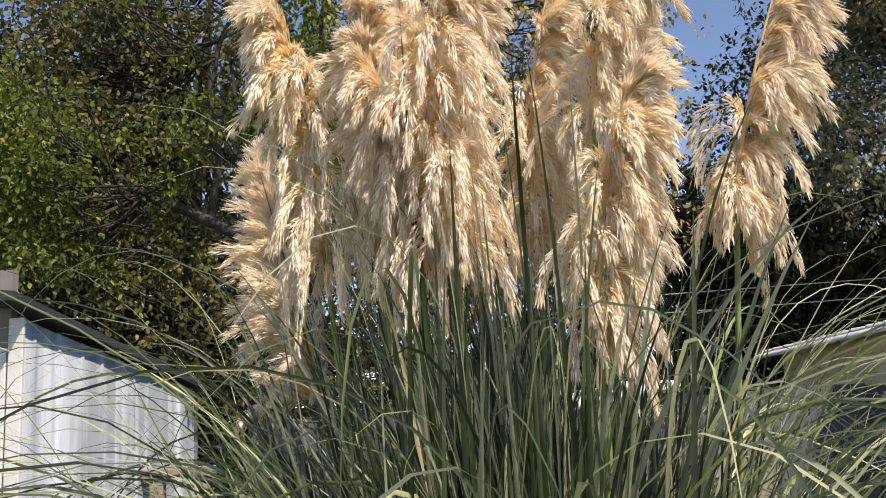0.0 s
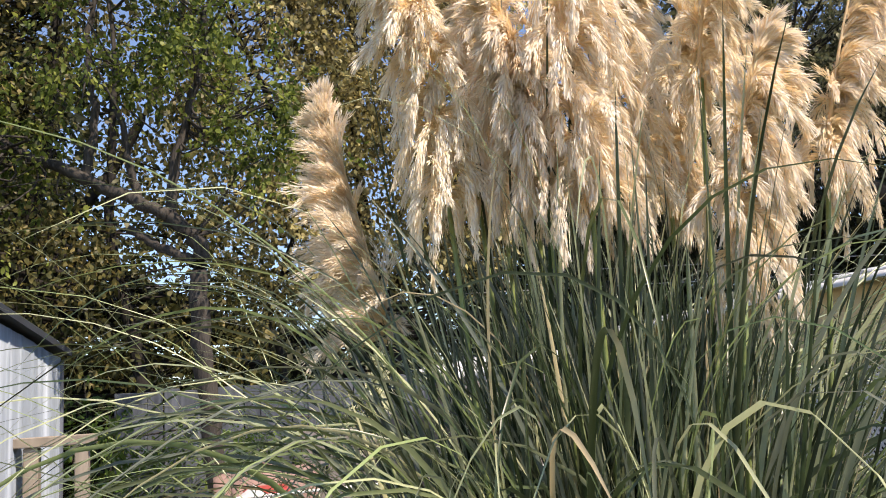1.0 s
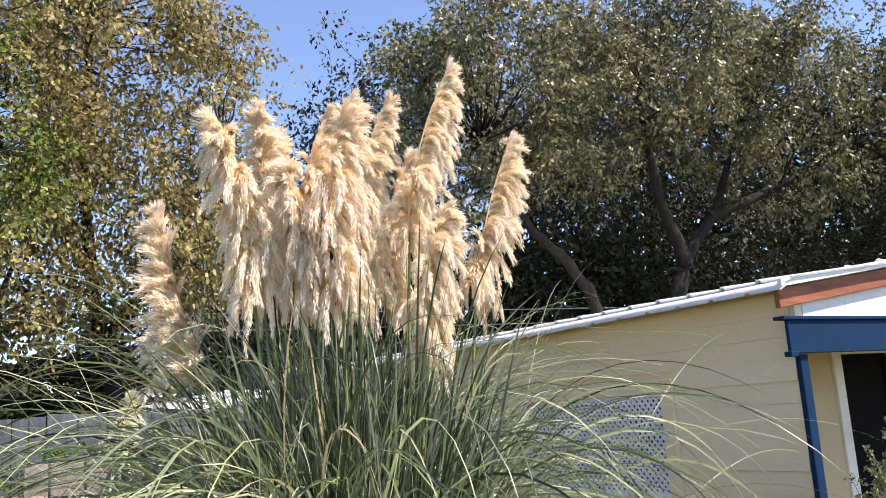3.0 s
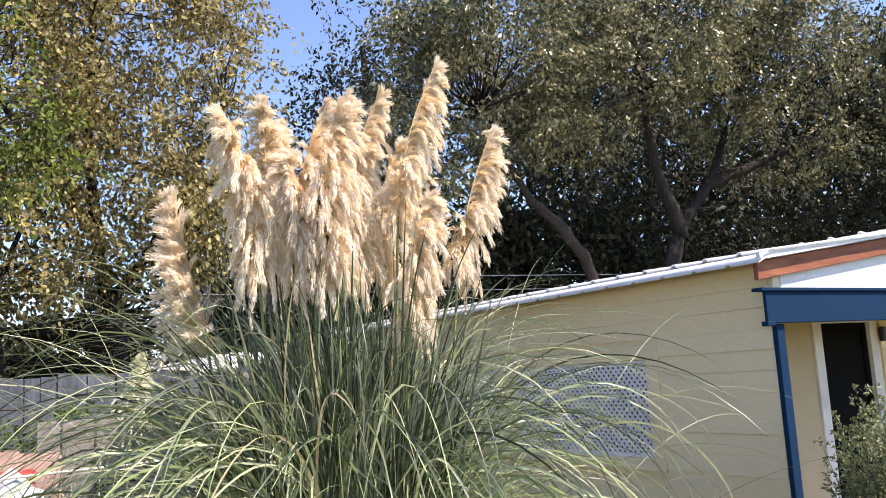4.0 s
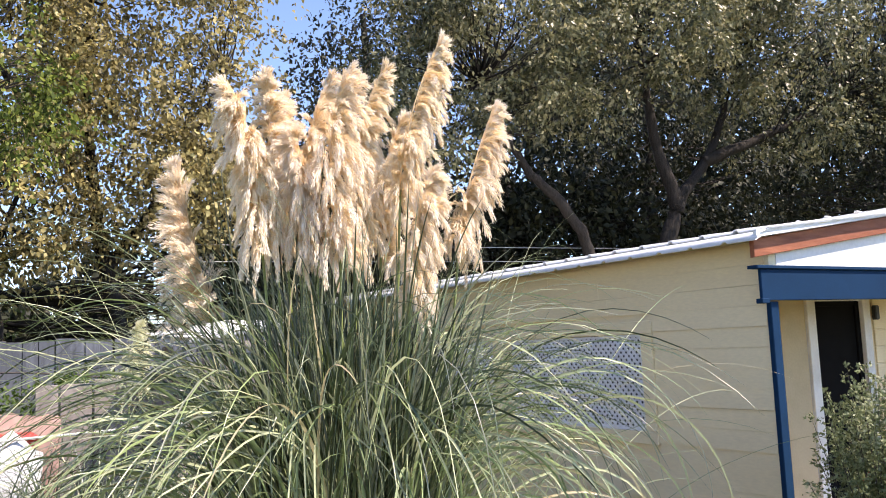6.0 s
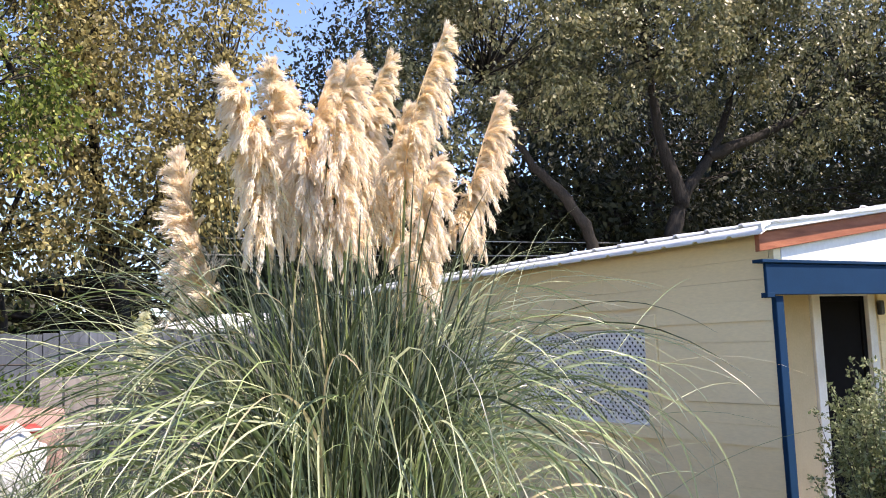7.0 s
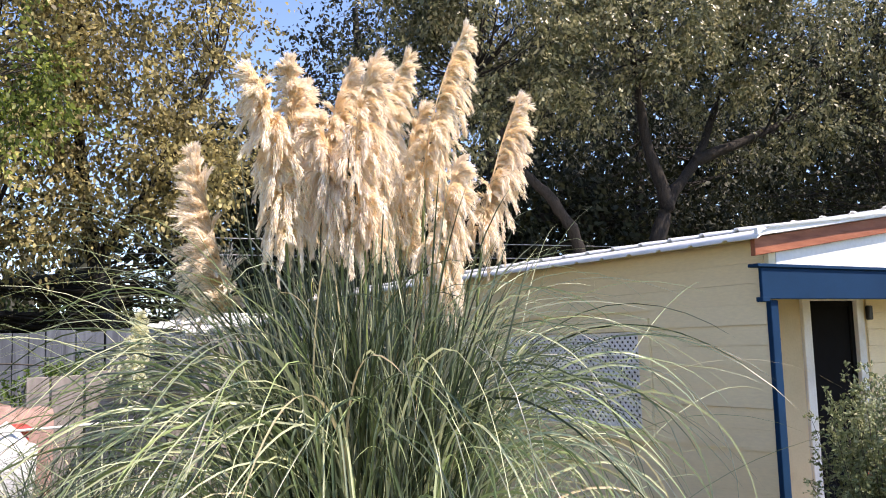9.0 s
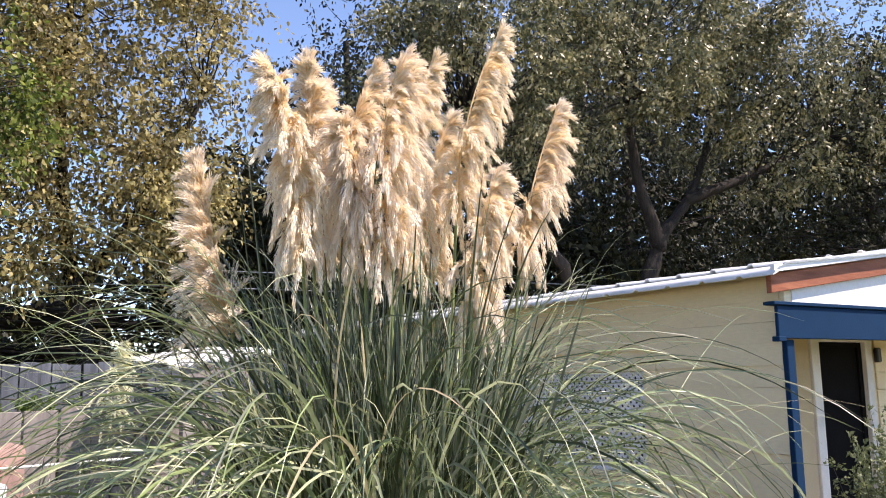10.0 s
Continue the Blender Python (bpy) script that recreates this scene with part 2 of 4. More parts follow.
def box(bm, lo, hi, bevel=0.0):
    """An axis-aligned box between two corners, with bevelled edges."""
    lo, hi = Vector(lo), Vector(hi)
    made = bmesh.ops.create_cube(bm, size=1.0, matrix=Matrix.Translation((lo + hi) / 2) @ Matrix.Diagonal((*(hi - lo), 1)))
    if bevel:
        edges = list({e for v in made["verts"] for e in v.link_edges})
        bmesh.ops.bevel(bm, geom=edges, offset=bevel, segments=1, affect="EDGES")
    return bm


def block(lo, hi, bevel=0.004):
    return box(bmesh.new(), lo, hi, bevel)


def tube_arrays(points, radii, sides=6):
    """A tapered tube along points as arrays."""
    p = np.asarray(points, float)
    r = np.asarray(radii, float)
    d = np.gradient(p, axis=0)
    d /= np.linalg.norm(d, axis=1, keepdims=True) + 1e-9
    ref = np.where(np.abs(d[:, 2:3]) > 0.9, np.array([[1.0, 0, 0]]), np.array([[0, 0, 1.0]]))
    a = np.cross(d, ref)
    a /= np.linalg.norm(a, axis=1, keepdims=True) + 1e-9
    b = np.cross(d, a)
    ang = np.linspace(0, 2 * np.pi, sides, endpoint=False)
    ring = p[:, None] + r[:, None, None] * (np.cos(ang)[None, :, None] * a[:, None] + np.sin(ang)[None, :, None] * b[:, None])
    n = len(p)
    i = np.arange(n - 1)[:, None] * sides
    j = np.arange(sides)[None]
    j2 = (j + 1) % sides
    faces = np.stack([i + j, i + j2, i + sides + j2, i + sides + j], -1).reshape(-1, 4)
    return ring.reshape(-1, 3), faces


def joined(pieces):
    verts, faces, at = [], [], 0
    for v, f in pieces:
        verts.append(v)
        faces.append(f + at)
        at += len(v)
    return np.concatenate(verts), np.concatenate(faces)


def smooth_line(points, n=12, jitter=0.0, rng=None):
    """A Catmull-Rom line through points."""
    p = np.asarray(points, float)
    p = np.vstack([2 * p[0] - p[1], p, 2 * p[-1] - p[-2]])
    out = []
    for k in range(1, len(p) - 2):
        t = np.linspace(0, 1, n, endpoint=False)[:, None]
        a, b, c, d = p[k - 1], p[k], p[k + 1], p[k + 2]
        out.append(0.5 * (2 * b + (c - a) * t + (2 * a - 5 * b + 4 * c - d) * t**2 + (3 * b - a - 3 * c + d) * t**3))
    out = np.vstack([*out, p[-2][None]])
    if jitter and rng is not None:
        out[1:-1] += rng.normal(0, jitter, out[1:-1].shape)
    return out


# ---- ground ----
def build_ground():
    n = 60
    g = np.linspace(-1, 1, n)
    x, y = np.meshgrid(np.sign(g) * np.abs(g) ** 3 * 400, np.sign(g) * np.abs(g) ** 3 * 400 + 2)
    z = np.array([[GROUND + 0.05 * noise.noise(Vector((a * 0.6, b * 0.6, 0))) for a, b in zip(r, s)] for r, s in zip(x, y)])
    v = np.stack([x, y, z], -1).reshape(-1, 3)
    i = (np.arange(n - 1)[:, None] * n + np.arange(n - 1)[None]).ravel()
    ob = part("ground", mesh_np("ground", v, np.stack([i, i + 1, i + n + 1, i + n], -1), True), M_GROUND)
    tagged(ob, "dry patchy lawn of a back yard", "ground", kind="structure")


build_ground()

# ---- house ----
WX, WY = 4.665, 3.0          # face of the side wall, front corner
EAVE_X, EAVE_Z = 4.455, 2.53
BACK, FAR_X = 10.6, 9.6
RIDGE_X = 7.05
PITCH = 0.14


def build_house():
    house = thing("house", (WX, WY, GROUND), "pale yellow clapboard house with white metal roof and blue porch", "house")
    inv = Matrix.Translation((-WX, -WY, -GROUND))

    def piece(name, bm, mat, parent=house, label=""):
        bm.transform(inv)
        return part(name, bm, mat, parent, label)

    # side wall with two openings behind the lattices
    def walls(y0, y1, z0, z1):
        return ((WX + 0.03, y0, z0), (WX + 0.15, y1, z1))

    openings = ((4.40, 6.33, 1.08, 1.91), (6.66, 8.68, 1.09, 1.93))
    side = piece("side_wall", box(bmesh.new(), (WX + 0.03, WY + 0.078, GROUND), (WX + 0.068, 4.40, 2.62)), M_SIDING)
    spans = [(6.33, 6.66, GROUND, 2.62), (8.68, BACK, GROUND, 2.62)]
    for y0, y1, z0, z1 in openings:
        spans += [(y0, y1, GROUND, z0), (y0, y1, z1, 2.62)]
    for span in spans:
        piece("side_wall", box(bmesh.new(), *walls(*span)), M_SIDING)
    # clapboards, each one its own board, cut round the trimmed lattices
    rng = random.Random(4)
    z = GROUND + 0.02
    trim_y0, trim_y1, trim_z0, trim_z1 = 4.27, 8.80, 0.975, 2.02
    rows = []
    while z < 2.5:
        rows.append((z, min(z + 0.155, 2.54)))
        z += 0.155
    for k, (z0, z1) in enumerate(rows):
        spans = [(WY + 0.08, BACK)]
        if z1 > trim_z0 and z0 < trim_z1:
            spans = [(WY + 0.08, trim_y0 - 0.004), (trim_y1 + 0.004, BACK)]
        cuts = []
        for a, b in spans:
            while b - a > 3.0:
                c = a + rng.uniform(1.7, 2.6)
                cuts.append((a, c - 0.002))
                a = c
            cuts.append((a, b))
        for a, b in cuts:
            lap = rng.uniform(0, 0.0012) + (0.008 if z1 < 2.1 and rng.random() < 0.3 else 0)
            b0 = bmesh.new()
            lift = rng.uniform(-0.003, 0.003)
            inset = 0.002 if z1 > 2.0 else 0.0045
            vs = [b0.verts.new(c) for c in (
                (WX - lap, a, z0 + lift), (WX - lap, b, z0 + lift), (WX + inset, b, z1 - 0.002), (WX + inset, a, z1 - 0.002),
                (WX + 0.03, a, z0 + lift), (WX + 0.03, b, z0 + lift), (WX + 0.03, b, z1 - 0.002), (WX + 0.03, a, z1 - 0.002))]
            for f in ((0, 3, 2, 1), (4, 5, 6, 7), (0, 1, 5, 4), (1, 2, 6, 5), (2, 3, 7, 6), (3, 0, 4, 7)):
                b0.faces.new([vs[i] for i in f])
            piece("clapboard", b0, M_SIDING, side)
    # trim boards round the lattices
    t = 0.022
    for lo, hi in (((WX - t, 4.27, 1.91), (WX + 0.03, 8.80, 2.02)), ((WX - t, 4.27, 0.975), (WX + 0.03, 8.80, 1.08)),
                   ((WX - t, 4.27, 1.082), (WX + 0.03, 4.40, 1.908)), ((WX - t, 6.335, 1.082), (WX + 0.03, 6.655, 1.908)),
                   ((WX - t, 8.68, 1.082), (WX + 0.03, 8.80, 1.908))):
        piece("window_trim", block(lo, hi, 0.004), M_SIDING)
    # lattices
    for y0, y1, z0, z1 in openings:
        y0, y1, z0, z1 = y0 + 0.002, y1 - 0.002, z0 + 0.002, min(z1, 1.908) - 0.002
        frame_bm = bmesh.new()
        e = 0.022
        for lo, hi in (((WX, y0, z0), (WX + 0.024, y1, z0 + e)), ((WX, y0, z1 - e), (WX + 0.024, y1, z1)),
                       ((WX, y0, z0 + e), (WX + 0.024, y0 + e, z1 - e)), ((WX, y1 - e, z0 + e), (WX + 0.024, y1, z1 - e))):
            box(frame_bm, lo, hi, 0.002)
        panel = piece("lattice", frame_bm, M_LATTICE, house, "white diagonal privacy lattice over a dark window")
        w, pitch = 0.0225, 0.066
        for side_of, x in ((1, WX + 0.003), (-1, WX + 0.010)):
            start = y0 - (z1 - z0) if side_of == 1 else y0
            stop = y1 if side_of == 1 else y1 + (z1 - z0)
            c = start
            while c < stop:
                # the slat runs from (c, z0) upwards at 45 degrees towards +y or -y, clipped to the frame
                a0, a1 = (max(0.0, y0 - c), min(z1 - z0, y1 - c)) if side_of == 1 else (max(0.0, c - y1), min(z1 - z0, c - y0))
                if a1 - a0 > 0.02:
                    h = w * 0.7071
                    p, q = (c + side_of * a0, z0 + a0), (c + side_of * a1, z0 + a1)
                    sl = bmesh.new()
                    vs = [sl.verts.new((xx, yy, zz)) for xx in (x, x + 0.0065) for yy, zz in ((p[0] - h, p[1]), (p[0] + h, p[1]), (q[0] + h, q[1]), (q[0] - h, q[1]))]
                    for f in ((0, 1, 2, 3), (7, 6, 5, 4), (0, 4, 5, 1), (1, 5, 6, 2), (2, 6, 7, 3), (3, 7, 4, 0)):
                        sl.faces.new([vs[i] for i in f])
                    bmesh.ops.recalc_face_normals(sl, faces=sl.faces)
                    piece("slat", sl, M_LATTICE, panel)
                c += pitch
        # opaque pane, the unlit room behind it painted as near-black
        piece("window_glass", block((WX + 0.07, y0, z0), (WX + 0.08, y1, z1), 0), M_UNLIT_ROOM, house, "dark window behind the lattice")
    # other walls
    piece("back_wall", block((WX + 0.15, BACK - 0.12, GROUND), (FAR_X, BACK, 2.6), 0), M_SIDING)
    piece("far_wall", block((FAR_X - 0.12, WY + 0.6, GROUND), (FAR_X, BACK - 0.121, 2.6), 0), M_SIDING)
    # roof: two ribbed slopes; the profile runs along y
    prof_y, prof_z = [], []
    y = WY - 0.09
    while y < BACK + 0.2:
        for dy, dz in ((0.0, 0), (0.255, 0), (0.27, 0.022), (0.30, 0.022), (0.315, 0.0)):
            prof_y.append(y + dy)
            prof_z.append(dz)
        y += 0.332
    prof_y, prof_z = np.array(prof_y), np.array(prof_z)
    zs = EAVE_Z + 0.096
    for name, xa, xb, za, zb in (("roof_slope", EAVE_X + 0.07, RIDGE_X, zs, zs + (RIDGE_X - EAVE_X) * (PITCH - 0.025)),
                                 ("roof_slope", FAR_X + 0.2, RIDGE_X, zs, zs + (RIDGE_X - EAVE_X) * PITCH)):
        n = len(prof_y)
        top = [np.stack([np.full(n, x), prof_y, z + prof_z], -1) for x, z in ((xa, za), (xb, zb))]
        low = [q - np.array([0, 0, 0.012]) for q in top]
        v = np.concatenate(top + low) - np.array([WX, WY, GROUND])
        i = np.arange(n - 1)
        f = np.concatenate([np.stack([i, i + 1, i + n + 1, i + n], -1), np.stack([i + 2 * n, i + 3 * n, i + 3 * n + 1, i + 2 * n + 1], -1),
                            np.stack([i, i + 2 * n, i + 2 * n + 1, i + 1], -1), np.stack([i + n, i + n + 1, i + 3 * n + 1, i + 3 * n], -1)])
        part(name, mesh_np(name, v, f), M_ROOF, house, "white ribbed metal roofing")
    # drip edge at the eave: a bent strip, notched at the ribs
    n = len(prof_y)
    notch = np.where(prof_z > 0, 0.02, 0.0)
    rowsv = [np.stack([np.full(n, EAVE_X + 0.08), prof_y, np.full(n, EAVE_Z + 0.083)], -1),
             np.stack([np.full(n, EAVE_X - 0.004), prof_y, EAVE_Z + 0.06 + prof_z * 0.1], -1),
             np.stack([np.full(n, EAVE_X - 0.066), prof_y, EAVE_Z + 0.004 + notch * 0.8], -1),
             np.stack([np.full(n, EAVE_X - 0.062), prof_y, EAVE_Z + notch * 0.8], -1),
             np.stack([np.full(n, EAVE_X + 0.02), prof_y, np.full(n, EAVE_Z + 0.04)], -1)]
    v = np.concatenate(rowsv) - np.array([WX, WY, GROUND])
    i = np.arange(n - 1)
    f = np.concatenate([np.stack([i + k * n, i + k * n + n, i + k * n + n + 1, i + k * n + 1], -1) for k in range(4)])
    part("drip_edge", mesh_np("drip_edge", v, f), M_ROOF, house, "white metal eave edge with rib notches")
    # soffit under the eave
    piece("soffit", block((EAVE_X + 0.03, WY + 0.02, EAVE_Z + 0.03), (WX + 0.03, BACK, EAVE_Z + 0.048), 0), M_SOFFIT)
    # gable end: boards between rake and beam
    bm = bmesh.new()
    zr = EAVE_Z + 0.06
    top = lambda x: zr + (min(x, 2 * RIDGE_X - x) - EAVE_X) * PITCH - 0.03
    prof = [(WX + 0.085, 2.364), (FAR_X, 2.364), (FAR_X, top(FAR_X)), (RIDGE_X, top(RIDGE_X)), (WX + 0.085, top(WX + 0.085))]
    vs = [[bm.verts.new((x, yy, zz)) for x, zz in prof] for yy in (WY + 0.03, WY + 0.08)]
    bm.faces.new(vs[0])
    bm.faces.new(vs[1][::-1])
    for k in range(5):
        bm.faces.new([vs[0][k], vs[1][k], vs[1][(k + 1) % 5], vs[0][(k + 1) % 5]])
    bmesh.ops.recalc_face_normals(bm, faces=bm.faces)
    piece("gable", bm, M_GABLE, house, "sunlit white-painted gable")
    piece("corner_block", block((WX + 0.002, WY + 0.034, 2.364), (WX + 0.083, WY + 0.077, 2.555), 0.003), M_SIDING)
    # rake boards
    for sgn in (1, -1):
        bm = bmesh.new()
        xa = EAVE_X + 0.0 if sgn == 1 else FAR_X + 0.15
        za, zb = EAVE_Z + 0.02, EAVE_Z + 0.02 + (RIDGE_X - EAVE_X) * PITCH
        prof = [(xa, za - 0.135), (RIDGE_X, zb - 0.135), (RIDGE_X, zb), (xa, za)]
        vs = [[bm.verts.new((x, yy, zz)) for x, zz in prof] for yy in (WY - 0.02, WY + 0.022)]
        bm.faces.new(vs[0])
        bm.faces.new(vs[1][::-1])
        for k in range(4):
            bm.faces.new([vs[0][k], vs[1][k], vs[1][(k + 1) % 4], vs[0][(k + 1) % 4]])
        bmesh.ops.recalc_face_normals(bm, faces=bm.faces)
        bmesh.ops.bevel(bm, geom=bm.edges[:], offset=0.004, segments=1, affect="EDGES")
        piece("rake_board", bm, M_RED, house, "reddish stained rake board with knots")
        # white edge of the roofing above the rake
        bm = bmesh.new()
        prof = [(xa - 0.03 * sgn, za + 0.005), (RIDGE_X, zb + 0.005), (RIDGE_X, zb + 0.058), (xa - 0.03 * sgn, za + 0.058)]
        vs = [[bm.verts.new((x, yy, zz)) for x, zz in prof] for yy in (WY - 0.075, WY - 0.045)]
        bm.faces.new(vs[0])
        bm.faces.new(vs[1][::-1])
        for k in range(4):
            bm.faces.new([vs[0][k], vs[1][k], vs[1][(k + 1) % 4], vs[0][(k + 1) % 4]])
        bmesh.ops.recalc_face_normals(bm, faces=bm.faces)
        piece("rake_trim", bm, M_ROOF, house, "white metal rake trim")
    # porch beam, ledger and post
    piece("porch_beam", block((4.53, WY + 0.0, 2.105), (FAR_X, WY + 0.028, 2.335), 0.005), M_BLUE, house, "dark blue painted porch beam")
    piece("beam_cap", block((4.475, WY - 0.02, 2.337), (FAR_X, WY + 0.075, 2.362), 0.004), M_BLUE)
    piece("porch_fascia", block((6.2, WY - 0.12, 2.14), (FAR_X, WY - 0.024, 2.32), 0.005), M_BLUE, house, "blue porch fascia standing proud in the sun")
    piece("beam_foot", block((4.515, WY - 0.01, 2.085), (4.60, WY + 0.05, 2.12), 0.004), M_BLUE)
    piece("porch_post", block((4.655, WY + 0.032, GROUND), (4.742, WY + 0.076, 2.1), 0.005), M_BLUE, house, "square blue porch post")
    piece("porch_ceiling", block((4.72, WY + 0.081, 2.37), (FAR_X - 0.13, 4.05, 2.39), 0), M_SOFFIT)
    # recessed front wall round the doorway
    DY = 4.0
    for lo, hi in (((4.736, DY, GROUND), (6.36, DY + 0.12, 2.37)), ((7.262, DY, GROUND), (FAR_X - 0.13, DY + 0.12, 2.37)),
                   ((6.36, DY, 2.25), (7.262, DY + 0.12, 2.37))):
        piece("front_wall", block(lo, hi, 0.003), M_SIDING)
    for k in range(13):
        z0 = GROUND + 0.02 + k * 0.165
        if z0 + 0.16 < 2.36:
            piece("clapboard", block((7.355, DY - 0.016 - 0.004 * (k % 2), z0), (FAR_X - 0.14, DY - 0.001, z0 + 0.158), 0.004), M_SIDING)
    # boards beside the door, darkened in colour for the shade of the porch
    piece("corner_board", block((4.738, DY - 0.02, GROUND), (5.950, DY - 0.001, 2.36), 0.004), M_BOARD_SHADED)
    piece("corner_board", block((5.954, DY - 0.02, GROUND), (6.308, DY - 0.001, 2.36), 0.004), M_BOARD_SHADED)
    for k in range(17):
        bm = bmesh.new()
        bmesh.ops.create_cone(bm, cap_ends=True, segments=8, radius1=0.006, radius2=0.004, depth=0.006,
                              matrix=Matrix.Translation((5.93 + 0.012 * math.sin(k * 2.1), DY - 0.022, 0.4 + k * 0.115)) @ Matrix.Rotation(radians(90), 4, "X"))
        piece("nail", bm, M_NAIL)
    # doorway: frame, screen door, sconce
    for lo, hi in (((6.33, DY - 0.035, GROUND), (6.448, DY + 0.06, 2.265)), ((7.172, DY - 0.035, GROUND), (7.284, DY + 0.06, 2.265)),
                   ((6.450, DY - 0.035, 2.15), (7.170, DY + 0.06, 2.265))):
        piece("door_frame", block(lo, hi, 0.005), M_TRIM, house, "white painted door frame")
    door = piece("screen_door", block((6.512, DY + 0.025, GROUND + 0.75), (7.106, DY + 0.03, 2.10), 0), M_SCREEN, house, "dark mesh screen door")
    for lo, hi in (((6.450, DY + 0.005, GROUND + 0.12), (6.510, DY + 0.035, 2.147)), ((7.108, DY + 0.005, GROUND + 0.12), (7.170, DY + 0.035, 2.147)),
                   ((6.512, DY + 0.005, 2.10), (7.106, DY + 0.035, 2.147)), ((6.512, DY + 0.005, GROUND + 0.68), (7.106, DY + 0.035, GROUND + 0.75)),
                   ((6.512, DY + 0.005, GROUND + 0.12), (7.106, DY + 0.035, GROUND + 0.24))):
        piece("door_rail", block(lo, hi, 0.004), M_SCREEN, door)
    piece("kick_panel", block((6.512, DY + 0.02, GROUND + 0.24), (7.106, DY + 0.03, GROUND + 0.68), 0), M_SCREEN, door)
    piece("sconce", block((7.318, DY - 0.07, 1.96), (7.389, DY - 0.02, 2.1), 0.012), M_BLACK, house, "small black wall lamp beside the door")
    piece("porch_floor", block((4.76, WY + 0.02, GROUND), (FAR_X - 0.13, DY - 0.05, GROUND + 0.1), 0.01), M_FRAMEWOOD)
    # near-black wall behind the doorway: the room's darkness is painted on it
    piece("hall_wall", block((4.83, 5.2, GROUND), (7.4, 5.25, 2.4), 0), M_UNLIT_ROOM)
    return house


build_house()

# ---- shed ----
def build_shed():
    shed = thing("shed", (-1.6, 4.1, GROUND), "blue-grey corrugated metal shed with white corner trim", "shed")
    x0, y0, y1 = -1.6, 4.1, 7.25
    o = np.array([x0, y0, GROUND])
    # corrugated side wall
    ys = np.arange(y0, y1, 0.02)
    dx = 0.006 * (np.abs(((ys - y0) / 0.3) % 1 - 0.5) < 0.07) + 0.004 * np.sin(ys * 5.3)
    zt = 2.56 - (ys - y0) / (y1 - y0) * 0.2
    n = len(ys)
    v = np.concatenate([np.stack([x0 + dx, ys, np.full(n, GROUND)], -1), np.stack([x0 + dx, ys, zt], -1),
                        np.stack([x0 + dx - 0.02, ys, np.full(n, GROUND)], -1), np.stack([x0 + dx - 0.02, ys, zt], -1)]) - o
    i = np.arange(n - 1)
    f = np.concatenate([np.stack([i, i + 1, i + n + 1, i + n], -1), np.stack([i + 2 * n, i + 3 * n, i + 3 * n + 1, i + 2 * n + 1], -1),
                        np.stack([i + n, i + n + 1, i + 3 * n + 1, i + 3 * n], -1)])
    part("side_wall", mesh_np("side_wall", v, f, True), M_SHED, shed, "dented corrugated metal sheet")
    inv = Matrix.Translation(Vector(-o))

    def piece(name, bm, mat, label="", parent=shed):
        bm.transform(inv)
        return part(name, bm, mat, parent, label)

    piece("corner_trim", block((x0 - 0.05, y0 - 0.03, GROUND), (x0 + 0.02, y0 - 0.002, 2.56), 0.005), M_TRIM, "white painted corner trim")
    piece("far_trim", block((x0 - 0.03, y1 - 0.02, GROUND), (x0 + 0.025, y1 + 0.03, 2.34), 0.005), M_FENCE)
    # front wall with an open window
    for lo, hi in (((-4.0, y0, GROUND), (-2.55, y0 + 0.06, 2.8)), ((-2.55, y0, GROUND), (x0 - 0.051, y0 + 0.06, 1.75)),
                   ((-2.55, y0, 2.42), (x0 - 0.051, y0 + 0.06, 2.8)), ((x0 - 0.11, y0, 1.75), (x0 - 0.051, y0 + 0.06, 2.42))):
        piece("front_wall", block(lo, hi, 0), M_PANEL)
    for lo, hi in (((-2.55, y0 - 0.02, 1.7), (x0 - 0.06, y0 + 0.02, 1.748)), ((-2.55, y0 - 0.02, 2.05), (x0 - 0.115, y0 + 0.02, 2.09)), ((x0 - 0.105, y0 - 0.025, 1.75), (x0 - 0.06, y0 - 0.002, 2.42))):
        piece("window_frame", block(lo, hi, 0.004), M_TRIM, "chipped white window frame")
    piece("back_wall", block((-4.0, y1 - 0.06, GROUND), (x0 - 0.04, y1, 2.3), 0), M_PANEL)
    piece("far_side", block((-4.0, y0 + 0.07, GROUND), (-3.94, y1 - 0.07, 2.8), 0), M_PANEL)
    bm = bmesh.new()
    prof = [(y0 - 0.22, 2.60), (y1 + 0.15, 2.37)]
    vs = [bm.verts.new((x, y, z + d + (x0 + 0.06 - x) * 0.12)) for d in (0.01, 0.055) for x in (x0 + 0.06, -4.2) for y, z in prof]
    for q in ((0, 1, 3, 2), (4, 6, 7, 5), (0, 4, 5, 1), (2, 3, 7, 6), (0, 2, 6, 4), (1, 5, 7, 3)):
        bm.faces.new([vs[k] for k in q])
    bmesh.ops.recalc_face_normals(bm, faces=bm.faces)
    piece("roof", bm, M_SHEDROOF, "dark weathered shed roof edge")


build_shed()

